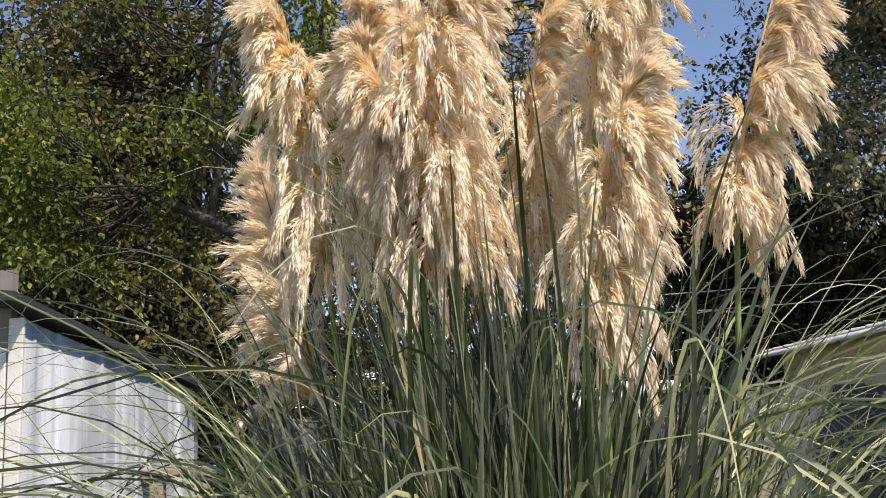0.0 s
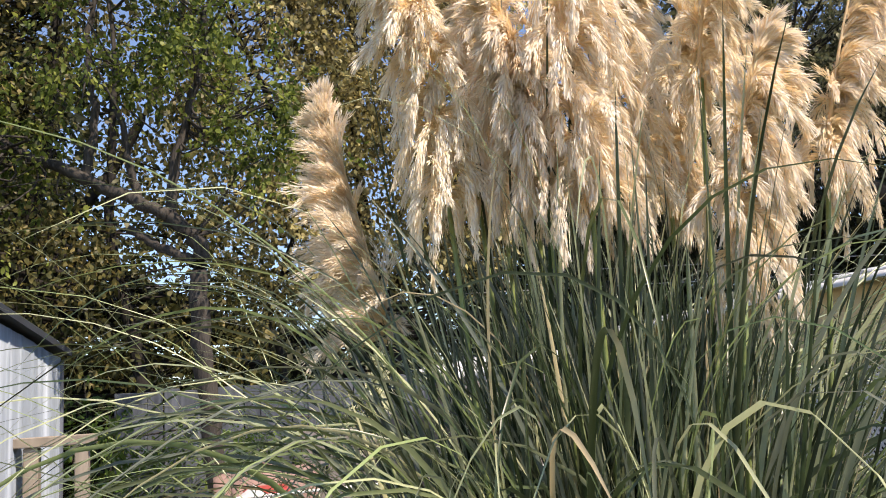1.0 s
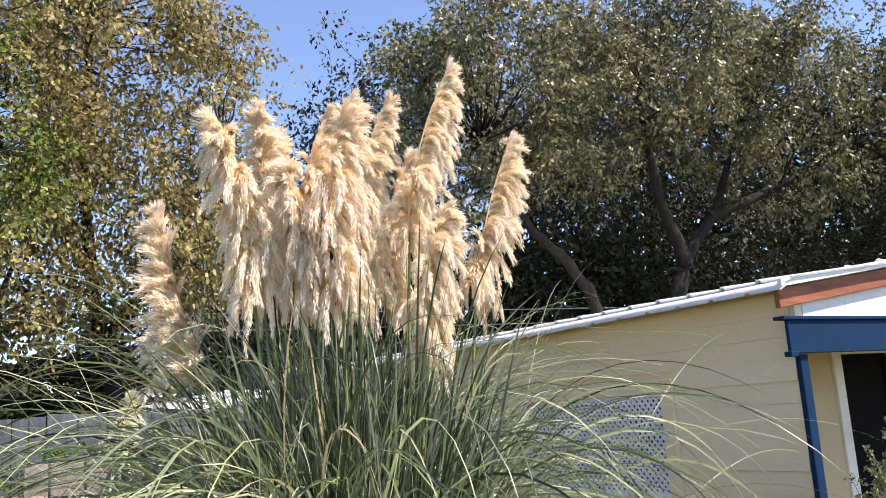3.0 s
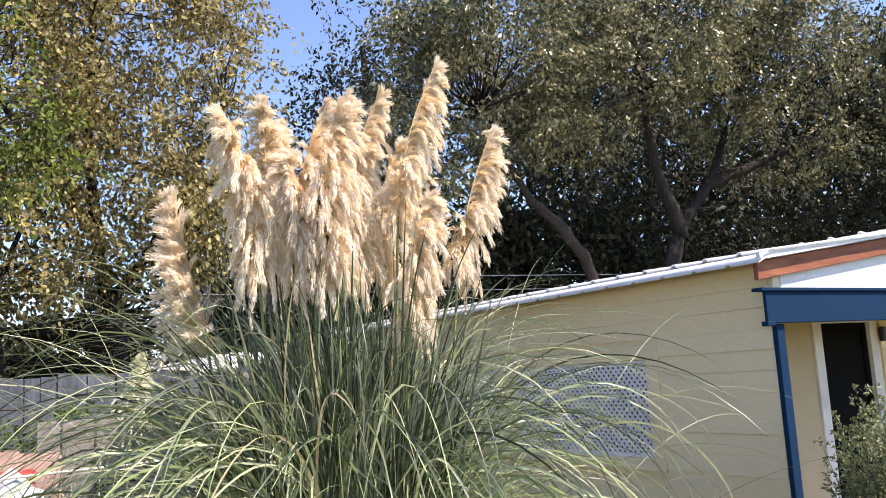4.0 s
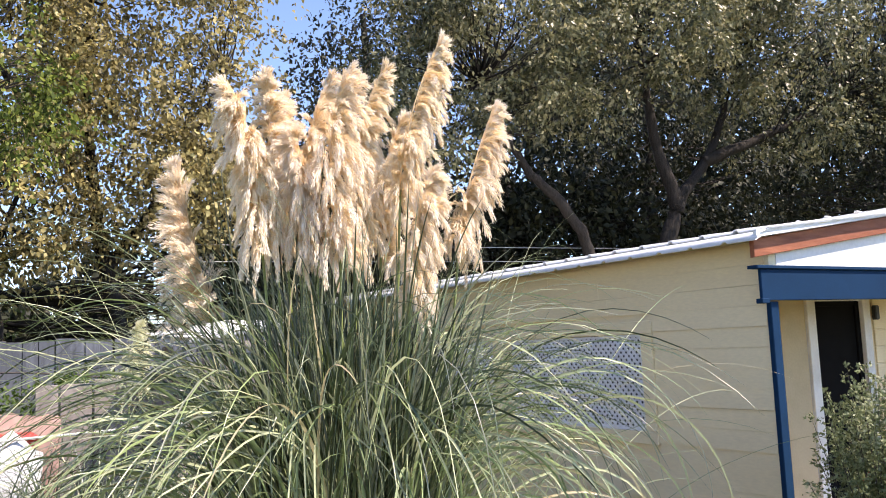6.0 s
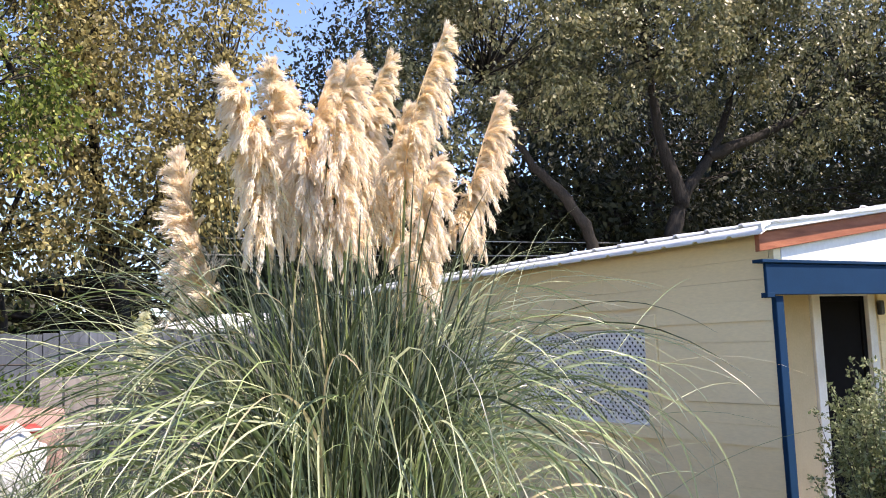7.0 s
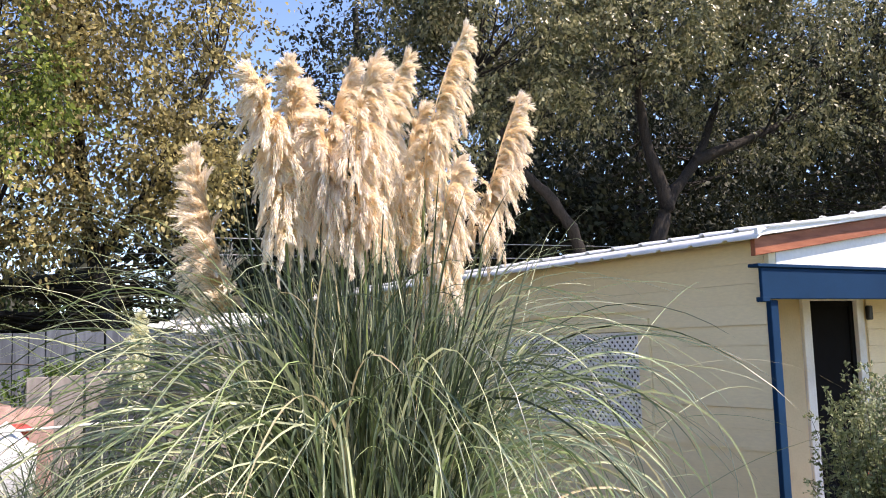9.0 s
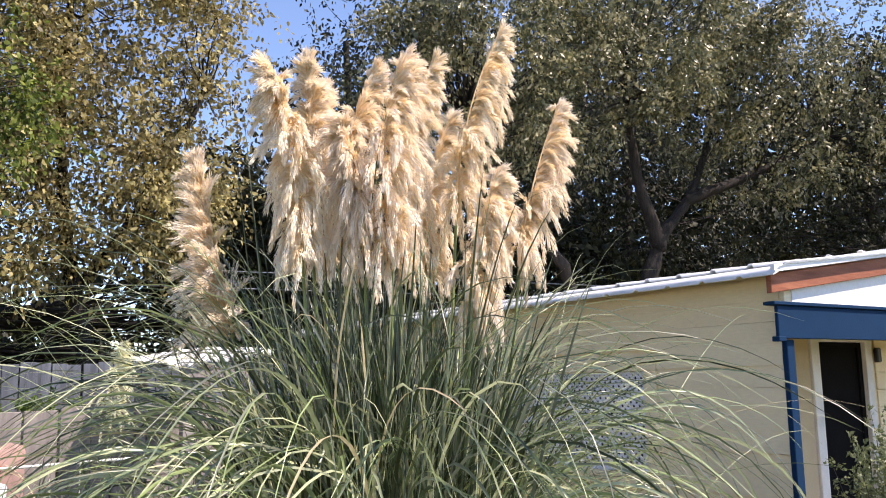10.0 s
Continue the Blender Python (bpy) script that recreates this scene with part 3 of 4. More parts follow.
# ---- fence and yard things ----
def build_fence():
    fence = thing("fence", (-1.35, 8.3, GROUND), "weathered grey board privacy fence", "fence")
    rng = random.Random(7)
    x = 0.0
    while x < 6.1:
        w = rng.uniform(0.132, 0.145)
        h = 1.9 + rng.uniform(-0.018, 0.018)
        tilt = rng.uniform(-0.006, 0.006)
        bm = block((x, -0.01 + rng.uniform(-0.006, 0.006), 0.02), (x + w, 0.01, h), 0.003)
        bmesh.ops.rotate(bm, verts=bm.verts, cent=(x, 0, 0), matrix=Matrix.Rotation(tilt, 3, "Y"))
        part("fence_board", bm, M_FENCE, fence)
        x += w + rng.uniform(0.002, 0.008)
    for z in (0.35, 1.0, 1.62):
        part("fence_rail", block((0, 0.016, z), (6.1, 0.054, z + 0.085), 0.004), M_FENCE, fence)
    for k in range(3):
        part("fence_post", block((0.2 + k * 2.4, 0.06, 0), (0.29 + k * 2.4, 0.15, 1.8), 0.004), M_FENCE, fence)
    old = thing("wood_screen", (0.25, 7.6, GROUND), "brown weathered plank panels leaning by the fence", "panel")
    x = 0.0
    while x < 2.9:
        w = rng.uniform(0.17, 0.3)
        h = rng.uniform(1.45, 1.6)
        part("plank", block((x, rng.uniform(-0.02, 0), 0), (x + w, 0.02, h), 0.005), M_PANEL, old)
        x += w + rng.uniform(0.004, 0.02)
    part("rail", block((0, 0.024, 1.2), (2.9, 0.06, 1.28), 0.004), M_PANEL, old)


build_fence()


def build_carport():
    port = thing("lean_to", (3.0, 6.0, GROUND), "low lean-to with white corrugated metal roof", "lean-to")
    n = 60
    s = np.linspace(0, 1, n)
    wave = 0.014 * np.sin(s * 9 * 2 * np.pi)
    xs = 1.2 + s * 0.85
    zs = 2.03 + s * 0.12
    a = np.stack([xs, np.full(n, 5.95), zs + wave], -1)
    b = np.stack([xs, np.full(n, 7.5), zs + wave + 0.08], -1)
    v = np.concatenate([a, b, a - [0, 0, 0.05], b - [0, 0, 0.05]]) - np.array([3.0, 6.0, GROUND])
    i = np.arange(n - 1)
    f = np.concatenate([np.stack([i, i + 1, i + n + 1, i + n], -1), np.stack([i, i + 2 * n, i + 2 * n + 1, i + 1], -1), np.stack([i + 2 * n, i + 3 * n, i + 3 * n + 1, i + 2 * n + 1], -1)])
    part("roof", mesh_np("lean_to_roof", v, f), M_ROOF, port, "white corrugated metal sheet")
    for x, z in ((1.35, 1.98), (1.95, 2.08)):
        for y in (6.05, 7.4):
            part("post", block((x - 3.0, y - 6.0, 0), (x - 2.91, y - 5.91, z - GROUND), 0.005), M_PANEL, port)
    part("fascia", block((-1.7, -0.02, 1.72), (-1.0, 0.015, 1.79), 0.004), M_PANEL, port)


build_carport()


def lumpy(size, seed, amount=0.2, cuts=4):
    bm = bmesh.new()
    bmesh.ops.create_cube(bm, size=1.0)
    bmesh.ops.subdivide_edges(bm, edges=bm.edges[:], cuts=cuts, use_grid_fill=True)
    for v in bm.verts:
        d = noise.noise_vector(v.co * 2.2 + Vector((seed, 0, 0)))
        v.co = Vector((v.co.x * size[0], v.co.y * size[1], (v.co.z + 0.5) * size[2])) + Vector((d.x * size[0], d.y * size[1], d.z * size[2] * (0.2 + v.co.z))) * amount
        v.co.z = max(v.co.z, 0)
    for f in bm.faces:
        f.smooth = True
    return bm


def build_yard():
    # raw wood stand: two uprights and rails
    stand = thing("wooden_stand", (-1.55, 5.9, GROUND), "rough timber frame standing beside the shed", "stand")
    for lo, hi in (((0.0, 0, 0), (0.09, 0.09, 1.52)), ((0.30, 0, 0), (0.38, 0.09, 1.52)), ((-0.06, -0.02, 1.522), (0.42, 0.11, 1.585)),
                   ((0.09, 0.02, 1.0), (0.30, 0.07, 1.09)), ((0.09, 0.02, 0.4), (0.30, 0.07, 0.49))):
        part("timber", block(lo, hi, 0.006), M_FRAMEWOOD, stand)
    tarp = part("tarp", lumpy((0.54, 0.5, 1.1), 3.1, 0.28, 6), M_TARP, None, "", Matrix.Translation((-0.25, 5.3, GROUND)))
    tagged(tarp, "crumpled white tarp over a pile in the yard", "tarp")
    bin_ = thing("red_bin", (-0.06, 5.82, GROUND), "red plastic storage bin half hidden by grass", "bin")
    part("tub", block((-0.15, -0.16, 0), (0.1, 0.16, 1.12), 0.03), M_REDBOX, bin_)
    part("lid", block((-0.17, -0.18, 1.12), (0.12, 0.18, 1.175), 0.02), M_REDBOX, bin_)
    for k, (x, y, h) in enumerate(((-0.16, 6.2, 1.28), (0.14, 6.45, 1.24), (-0.3, 6.75, 1.2))):
        b = part("crate", lumpy((0.3, 0.3, h), 9.0 + k, 0.08, 3), M_BRICK, None, "", Matrix.Translation((x, y, GROUND)))
        tagged(b, "faded terracotta-coloured crate in the yard", "crate", "crates in the yard")
    rail = thing("pipe_rail", (-1.2, 5.0, GROUND), "thin white pipe rail across the yard", "rail")
    line = smooth_line([(0, 0, 1.18), (0.9, 0.05, 1.19), (2.0, 0.0, 1.215), (3.2, 0, 1.25)], 8)
    part("rail_bar", mesh_np("rail_bar", *tube_arrays(line, np.full(len(line), 0.009), 8), True), M_PIPE, rail)
    for x in (0.1, 3.1):
        v, f = tube_arrays([(x, 0.02, 0), (x, 0.02, 1.2)], [0.016, 0.016], 8)
        part("rail_post", mesh_np("rail_post", v, f, True), M_PIPE, rail)
    for z in (3.55, 3.29):
        cable = thing("power_line", (-12, 12.0, z), "thin overhead cable across the yard", "cable", "overhead cables")
        line = smooth_line([(0, 0, 0.1), (12, 0, 0.0), (26, 0, 0.2)], 12)
        part("wire", mesh_np("wire", *tube_arrays(line, np.full(len(line), 0.008), 6), True), M_WIRE, cable)


build_yard()


def build_porch_things():
    pot = thing("hanging_planter", (6.2, 2.9, 1.86), "pink glazed hanging planter under the porch beam", "planter")
    bm = bmesh.new()
    bmesh.ops.create_uvsphere(bm, u_segments=20, v_segments=12, radius=0.15)
    for v in bm.verts:
        v.co.z = v.co.z * 0.8 + 0.1
        v.co.x *= 1.15
        if v.co.z < 0.04:
            v.co.z = 0.04
    for f in bm.faces:
        f.smooth = True
    part("bowl", bm, M_PINK, pot)
    v, f = tube_arrays([(0, 0, 0.2), (0, 0.02, 0.32), (0, 0.06, 0.48)], [0.006] * 3, 6)
    part("hanger", mesh_np("hanger", v, f, True), M_BLACK, pot, "black wire hanger")
    chair = thing("porch_chair", (7.3, 3.6, GROUND + 0.1), "black metal chair on the porch", "chair")
    line = smooth_line([(-0.25, 0, 0.0), (-0.27, 0, 0.5), (-0.2, 0.05, 0.9), (0, 0.08, 1.02), (0.2, 0.05, 0.9), (0.27, 0, 0.5), (0.25, 0, 0.0)], 8)
    part("back_frame", mesh_np("back_frame", *tube_arrays(line, np.full(len(line), 0.014), 8), True), M_BLACK, chair)
    part("seat", block((-0.25, -0.2, 0.42), (0.25, 0.08, 0.45), 0.01), M_BLACK, chair)
    part("backrest", block((-0.18, 0.02, 0.55), (0.18, 0.05, 0.9), 0.02), M_BLACK, chair)


build_porch_things()

# ---- foliage helpers ----
def leaf_cloud(centres, spread, per, size, rng, flat=0.8, hang=0.25, sprays=7, oval=False):
    """Leaves set along short sprays round clump centres: arrays. oval: six-cornered leaves, else kites."""
    c = np.asarray(centres, float)
    m = len(c) * sprays
    sd = rng.normal(0, 1, (m, 3)) * [1, 1, flat]
    sd[:, 2] -= hang
    sd /= np.linalg.norm(sd, axis=1, keepdims=True)
    each = max(1, round(per / sprays))
    who = np.repeat(np.arange(m), each)
    s = np.repeat(np.asarray(spread, float), sprays)[who][:, None]
    n = len(who)
    t = rng.uniform(0, 1, (n, 1)) ** 0.7
    p = np.repeat(c, sprays, 0)[who] + sd[who] * t * s * 2.1 + rng.normal(0, 0.16, (n, 3)) * s
    p[:, 2:] -= 0.35 * s * t**2
    d = sd[who] * 0.8 + rng.normal(0, 0.75, (n, 3))
    d[:, 2] -= hang * 3
    d /= np.linalg.norm(d, axis=1, keepdims=True)
    q = np.cross(d, rng.normal(0, 1, (n, 3)))
    q /= np.linalg.norm(q, axis=1, keepdims=True)
    up = np.cross(d, q)
    ln = (size * rng.uniform(0.6, 1.3, n))[:, None]
    w = ln * rng.uniform(0.2, 0.32, n)[:, None]
    bow = up * ln * 0.08
    if not oval:
        mid = p + d * ln * 0.45 + bow
        v = np.stack([p, mid + q * w, p + d * ln, mid - q * w], 1).reshape(-1, 3)
        i = np.arange(n)[:, None] * 4
        return v, np.concatenate([i + [0, 1, 2], i + [0, 2, 3]], 0)
    a, b = p + d * ln * 0.28 + bow, p + d * ln * 0.66 + bow
    v = np.stack([p, a + q * w, b + q * w * 0.8, p + d * ln, b - q * w * 0.8, a - q * w], 1).reshape(-1, 3)
    i = np.arange(n)[:, None] * 6
    return v, np.concatenate([i + [0, 1, 5], i + [1, 2, 4], i + [1, 4, 5], i + [2, 3, 4]], 0)


def build_tree(name, base, limbs, lobes, leaf_mat, bark_mat, label, leaf=0.085, seed=1, category="tree", twig=0.010, clump=0.28, per=42, hollow=-0.3, oval=False):
    """limbs: (points, r0, r1); lobes: (centre, radii, clumps). Twigs run from the limbs to every clump."""
    rng = np.random.default_rng(seed)
    tree = thing(name, base, label, category)
    base = np.array(base)
    pieces, nodes = [], []
    for points, r0, r1 in limbs:
        line = smooth_line(points, 7, 0.012, rng)
        pieces.append(tube_arrays(line - base, np.linspace(r0, r1, len(line)) * (1 + 0.06 * rng.normal(0, 1, len(line))), 9))
        nodes.append(line[len(line) // 4:])
    nodes = np.vstack(nodes)
    centres = []
    for centre, radii, count in lobes:
        u = rng.normal(0, 1, (count, 3))
        u /= np.linalg.norm(u, axis=1, keepdims=True)
        rad = rng.uniform(0.25, 1.0, (count, 1)) ** 0.5
        rad *= 1 + 0.16 * np.sin(u[:, :1] * 5 + seed) + 0.12 * np.sin(u[:, 2:] * 7)
        centres.append(np.array(centre) + u * rad * np.array(radii))
    centres = np.vstack(centres)
    keep = np.array([noise.noise(Vector(c) * 0.85 + Vector((seed, 0, 0))) for c in centres]) > hollow
    centres = centres[keep]
    twigs = []
    for c in centres[:: max(1, len(centres) // 260)]:
        k = np.argmin(((nodes - c) ** 2).sum(1) + 0.6 * np.maximum(0, nodes[:, 2] - c[2]) ** 2)
        a = nodes[k]
        m1 = a * 0.6 + c * 0.4 + rng.normal(0, 0.1, 3) + [0, 0, -0.1]
        m2 = a * 0.25 + c * 0.75 + rng.normal(0, 0.1, 3)
        far = np.linalg.norm(c - a)
        line = smooth_line([a, m1, m2, c], 3)
        twigs.append(tube_arrays(line - base, np.linspace(twig * (0.7 + 0.5 * far), twig * 0.3, len(line)), 5))
    for k, limb in enumerate(pieces):
        kind = "limb" if k else "trunk"
        part(kind, mesh_np(kind, *limb, True), bark_mat, tree)
    tagged(part("branchwork", mesh_np("branchwork", *joined(twigs), True), bark_mat, tree), kind="stuff")
    v, f = leaf_cloud(centres - base, rng.uniform(0.6, 1.25, len(centres)) * clump, per, leaf, rng, oval=oval)
    tagged(part("crown", mesh_np("crown", v, f), leaf_mat, tree), kind="stuff")
    return tree


# ---- trees ----
def build_trees():
    build_tree("tree", (-0.36, 6.8, GROUND),
               [([(-0.36, 6.8, GROUND - 0.1), (-0.40, 6.8, 1.3), (-0.50, 6.8, 2.2), (-0.535, 6.8, 2.75), (-0.52, 6.8, 3.11), (-0.68, 6.8, 3.32), (-0.85, 6.8, 3.43), (-1.27, 6.8, 3.64), (-1.9, 6.9, 3.95), (-2.7, 7.0, 4.6)], 0.088, 0.035),
                ([(-0.55, 6.82, 3.0), (-0.78, 6.85, 3.12), (-1.05, 6.9, 3.3)], 0.045, 0.03),
                ([(-0.95, 6.8, 3.46), (-1.02, 6.8, 3.75), (-1.1, 6.8, 4.2), (-1.2, 6.9, 5.2)], 0.04, 0.015),
                ([(-0.75, 6.85, 3.3), (-0.68, 6.9, 3.9), (-0.5, 6.9, 4.6), (-0.42, 6.9, 5.2), (-0.25, 6.9, 6.4)], 0.045, 0.02),
                ([(-1.35, 6.85, 3.66), (-1.3, 6.9, 4.2), (-1.35, 6.9, 4.9), (-1.1, 6.9, 5.8)], 0.04, 0.015)],
               [((-1.5, 6.6, 5.2), (1.5, 1.0, 1.0), 80), ((-2.4, 6.4, 4.2), (0.9, 0.8, 0.9), 130), ((-2.55, 6.5, 3.7), (0.7, 0.7, 0.45), 60), ((-0.4, 6.6, 6.0), (1.1, 0.9, 0.9), 30), ((0.0, 6.5, 4.0), (0.42, 0.4, 0.45), 18), ((-0.3, 6.9, 4.75), (0.5, 0.5, 0.4), 10)],
               M_GREEN, M_BARK, "slanting tree with grey forked trunk and sparse green leaves", 0.05, 11, clump=0.19, per=105, hollow=-0.14, oval=True)
    build_tree("tree", (2.0, 12.0, GROUND),
               [([(2.0, 12.0, GROUND - 0.1), (1.9, 12, 2.0), (1.6, 12, 3.5), (1.4, 12, 5.5), (1.5, 12, 8.5)], 0.17, 0.04),
                ([(1.7, 12, 3.2), (2.6, 11.8, 4.6), (3.3, 11.6, 6.2)], 0.08, 0.03),
                ([(1.5, 12, 4.2), (0.5, 11.8, 5.5), (-0.3, 11.6, 7.2)], 0.08, 0.03),
                ([(0.1, 11.6, GROUND), (0.25, 11.6, 2.4), (0.1, 11.6, 3.0), (0.5, 11.6, 4.2)], 0.06, 0.03)],
               [((2.1, 11.8, 7.0), (2.0, 1.6, 2.4), 300), ((0.2, 11.6, 6.4), (1.9, 1.5, 1.9), 240), ((2.6, 11.4, 4.6), (1.1, 1.0, 1.0), 90), ((1.0, 11.8, 9.3), (2.0, 1.5, 1.4), 160), ((0.6, 11.7, 4.2), (1.6, 1.0, 1.1), 150)],
               M_AUTUMN, M_BARK_DARK, "tall tree with yellow-brown turning leaves behind the fence", 0.085, 21, clump=0.29, per=70, hollow=-0.3, oval=True)
    build_tree("tree", (-3.2, 11.0, GROUND),
               [([(-3.2, 11, GROUND - 0.1), (-3.0, 11, 2.5), (-2.6, 11, 4.6), (-2.3, 11, 8.0)], 0.2, 0.05),
                ([(-1.4, 10.4, GROUND), (-1.35, 10.4, 2.2), (-1.7, 10.5, 4.0), (-1.6, 10.4, 6.0)], 0.1, 0.04),
                ([(-2.8, 11, 3.6), (-1.6, 10.8, 5.0), (-0.9, 10.6, 6.6)], 0.09, 0.03)],
               [((-3.7, 10.8, 6.3), (1.7, 1.6, 2.6), 400), ((-1.5, 10.6, 6.2), (1.3, 1.0, 2.2), 120), ((-1.4, 10.6, 3.4), (1.9, 1.0, 1.2), 130), ((-5.0, 10.5, 5.0), (2.0, 1.8, 2.8), 150)],
               M_OLIVE, M_BARK_DARK, "dark-trunked tree with thinning brown and olive leaves", 0.085, 31, clump=0.28, per=56, oval=True)
    # big dark trees beyond the house
    build_tree("tree", (11.4, 11.2, GROUND),
               [([(11.4, 11.2, GROUND - 0.1), (11.5, 11.1, 2.4), (11.9, 11, 3.82), (12.3, 11, 4.62), (13.2, 11, 5.6), (14.2, 11, 7.5)], 0.22, 0.06),
                ([(12.2, 11, 4.4), (11.9, 11.2, 5.8), (11.6, 11.2, 8.0)], 0.16, 0.05),
                ([(10.4, 11.2, GROUND), (9.95, 11.1, 3.3), (9.3, 11, 4.3), (8.46, 11, 5.0), (7.6, 11, 6.4)], 0.14, 0.05),
                ([(13.0, 11, 5.4), (15.0, 10.5, 6.2), (16.5, 10, 7.0)], 0.12, 0.04)],
               [((11.5, 10.6, 8.2), (2.9, 2.0, 2.3), 420), ((8.0, 10.7, 7.4), (2.5, 1.8, 2.0), 330), ((15.2, 9.8, 7.6), (2.6, 2.2, 2.3), 280), ((14.2, 10.4, 9.9), (3.2, 1.8, 1.5), 150), ((6.6, 11.2, 6.2), (1.5, 1.3, 1.7), 120)],
               M_DARK, M_BARK_DARK, "large dark green tree spreading over the house roof", 0.095, 41, clump=0.27, per=98, hollow=-0.1)
    build_tree("tree", (18.5, 10.0, GROUND),
               [([(18.5, 10, GROUND - 0.1), (18.4, 10, 3.0), (18.0, 10, 6.0), (18.2, 10, 9.0)], 0.28, 0.08)],
               [((17.8, 8.8, 6.5), (3.0, 2.2, 3.4), 330), ((16.0, 10.5, 4.2), (2.2, 1.5, 1.4), 110)],
               M_SHADE_LEAF, M_BARK_DARK, "dense tree at the yard edge in shade-dark leaf colour", 0.1, 51, clump=0.36, per=44)
    # thicket whose leaf colour carries the shade below the big tree
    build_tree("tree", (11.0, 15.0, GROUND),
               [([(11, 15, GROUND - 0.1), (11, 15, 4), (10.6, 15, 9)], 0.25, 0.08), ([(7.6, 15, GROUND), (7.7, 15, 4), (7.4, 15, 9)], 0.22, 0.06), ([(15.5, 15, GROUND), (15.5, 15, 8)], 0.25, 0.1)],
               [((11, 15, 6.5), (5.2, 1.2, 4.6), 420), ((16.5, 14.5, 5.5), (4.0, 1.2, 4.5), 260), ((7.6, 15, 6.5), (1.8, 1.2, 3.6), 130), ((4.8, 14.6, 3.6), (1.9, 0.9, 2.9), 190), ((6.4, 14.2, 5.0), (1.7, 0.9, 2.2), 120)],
               M_SHADE_LEAF, M_BARK_DARK, "thicket of trees behind the house, shade painted into the leaves", 0.12, 61, clump=0.42, per=42)
    # undergrowth added to fill the deep shade, with that darkness in its leaf colour
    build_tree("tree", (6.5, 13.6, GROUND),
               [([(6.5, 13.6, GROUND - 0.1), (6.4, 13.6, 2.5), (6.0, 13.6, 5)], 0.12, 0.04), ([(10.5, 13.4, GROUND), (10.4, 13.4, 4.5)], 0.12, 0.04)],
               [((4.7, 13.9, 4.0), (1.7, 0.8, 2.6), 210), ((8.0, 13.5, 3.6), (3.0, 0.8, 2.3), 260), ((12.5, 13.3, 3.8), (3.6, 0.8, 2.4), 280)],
               M_SHADE_LEAF, M_BARK_DARK, "dense undergrowth behind the house, its leaves painted shade-dark", 0.17, 81, clump=0.36, per=46)
    build_tree("hedge", (0.0, 14.5, GROUND),
               [([(0, 14.5, GROUND), (0.2, 14.5, 3)], 0.08, 0.03)],
               [((-4, 14.5, 2.4), (4.0, 0.9, 1.9), 210), ((1.2, 14.4, 1.8), (3.2, 0.9, 1.2), 130), ((4.8, 13.6, 2.2), (2.2, 0.8, 1.7), 110), ((-9, 13, 4), (4, 1, 3.5), 160)],
               M_HEDGE, M_BARK_DARK, "overgrown hedge and saplings behind the fence", 0.1, 71, "hedge", clump=0.34, per=42)


build_trees()


def build_far_woods():
    rng = np.random.default_rng(9)
    # distant woods take the same shade-dark leaf colour
    for span, top, mat, seed in (((-26, -4), 11.0, M_SHADE_LEAF, 3), ((-4, 7), 2.8, M_SHADE_LEAF, 6), ((7, 16), 5.5, M_SHADE_LEAF, 5), ((16, 42), 12.5, M_SHADE_LEAF, 4)):
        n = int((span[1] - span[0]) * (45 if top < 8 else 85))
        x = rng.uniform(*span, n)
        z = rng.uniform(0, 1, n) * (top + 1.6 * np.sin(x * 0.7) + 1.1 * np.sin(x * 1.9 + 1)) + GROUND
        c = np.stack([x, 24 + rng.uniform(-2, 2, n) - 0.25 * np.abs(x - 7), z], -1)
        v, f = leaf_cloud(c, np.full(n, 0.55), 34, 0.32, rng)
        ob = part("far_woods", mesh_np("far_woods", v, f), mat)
        tagged(ob, "distant woods beyond the yards, shade painted into the leaves", "woods", kind="stuff")


build_far_woods()


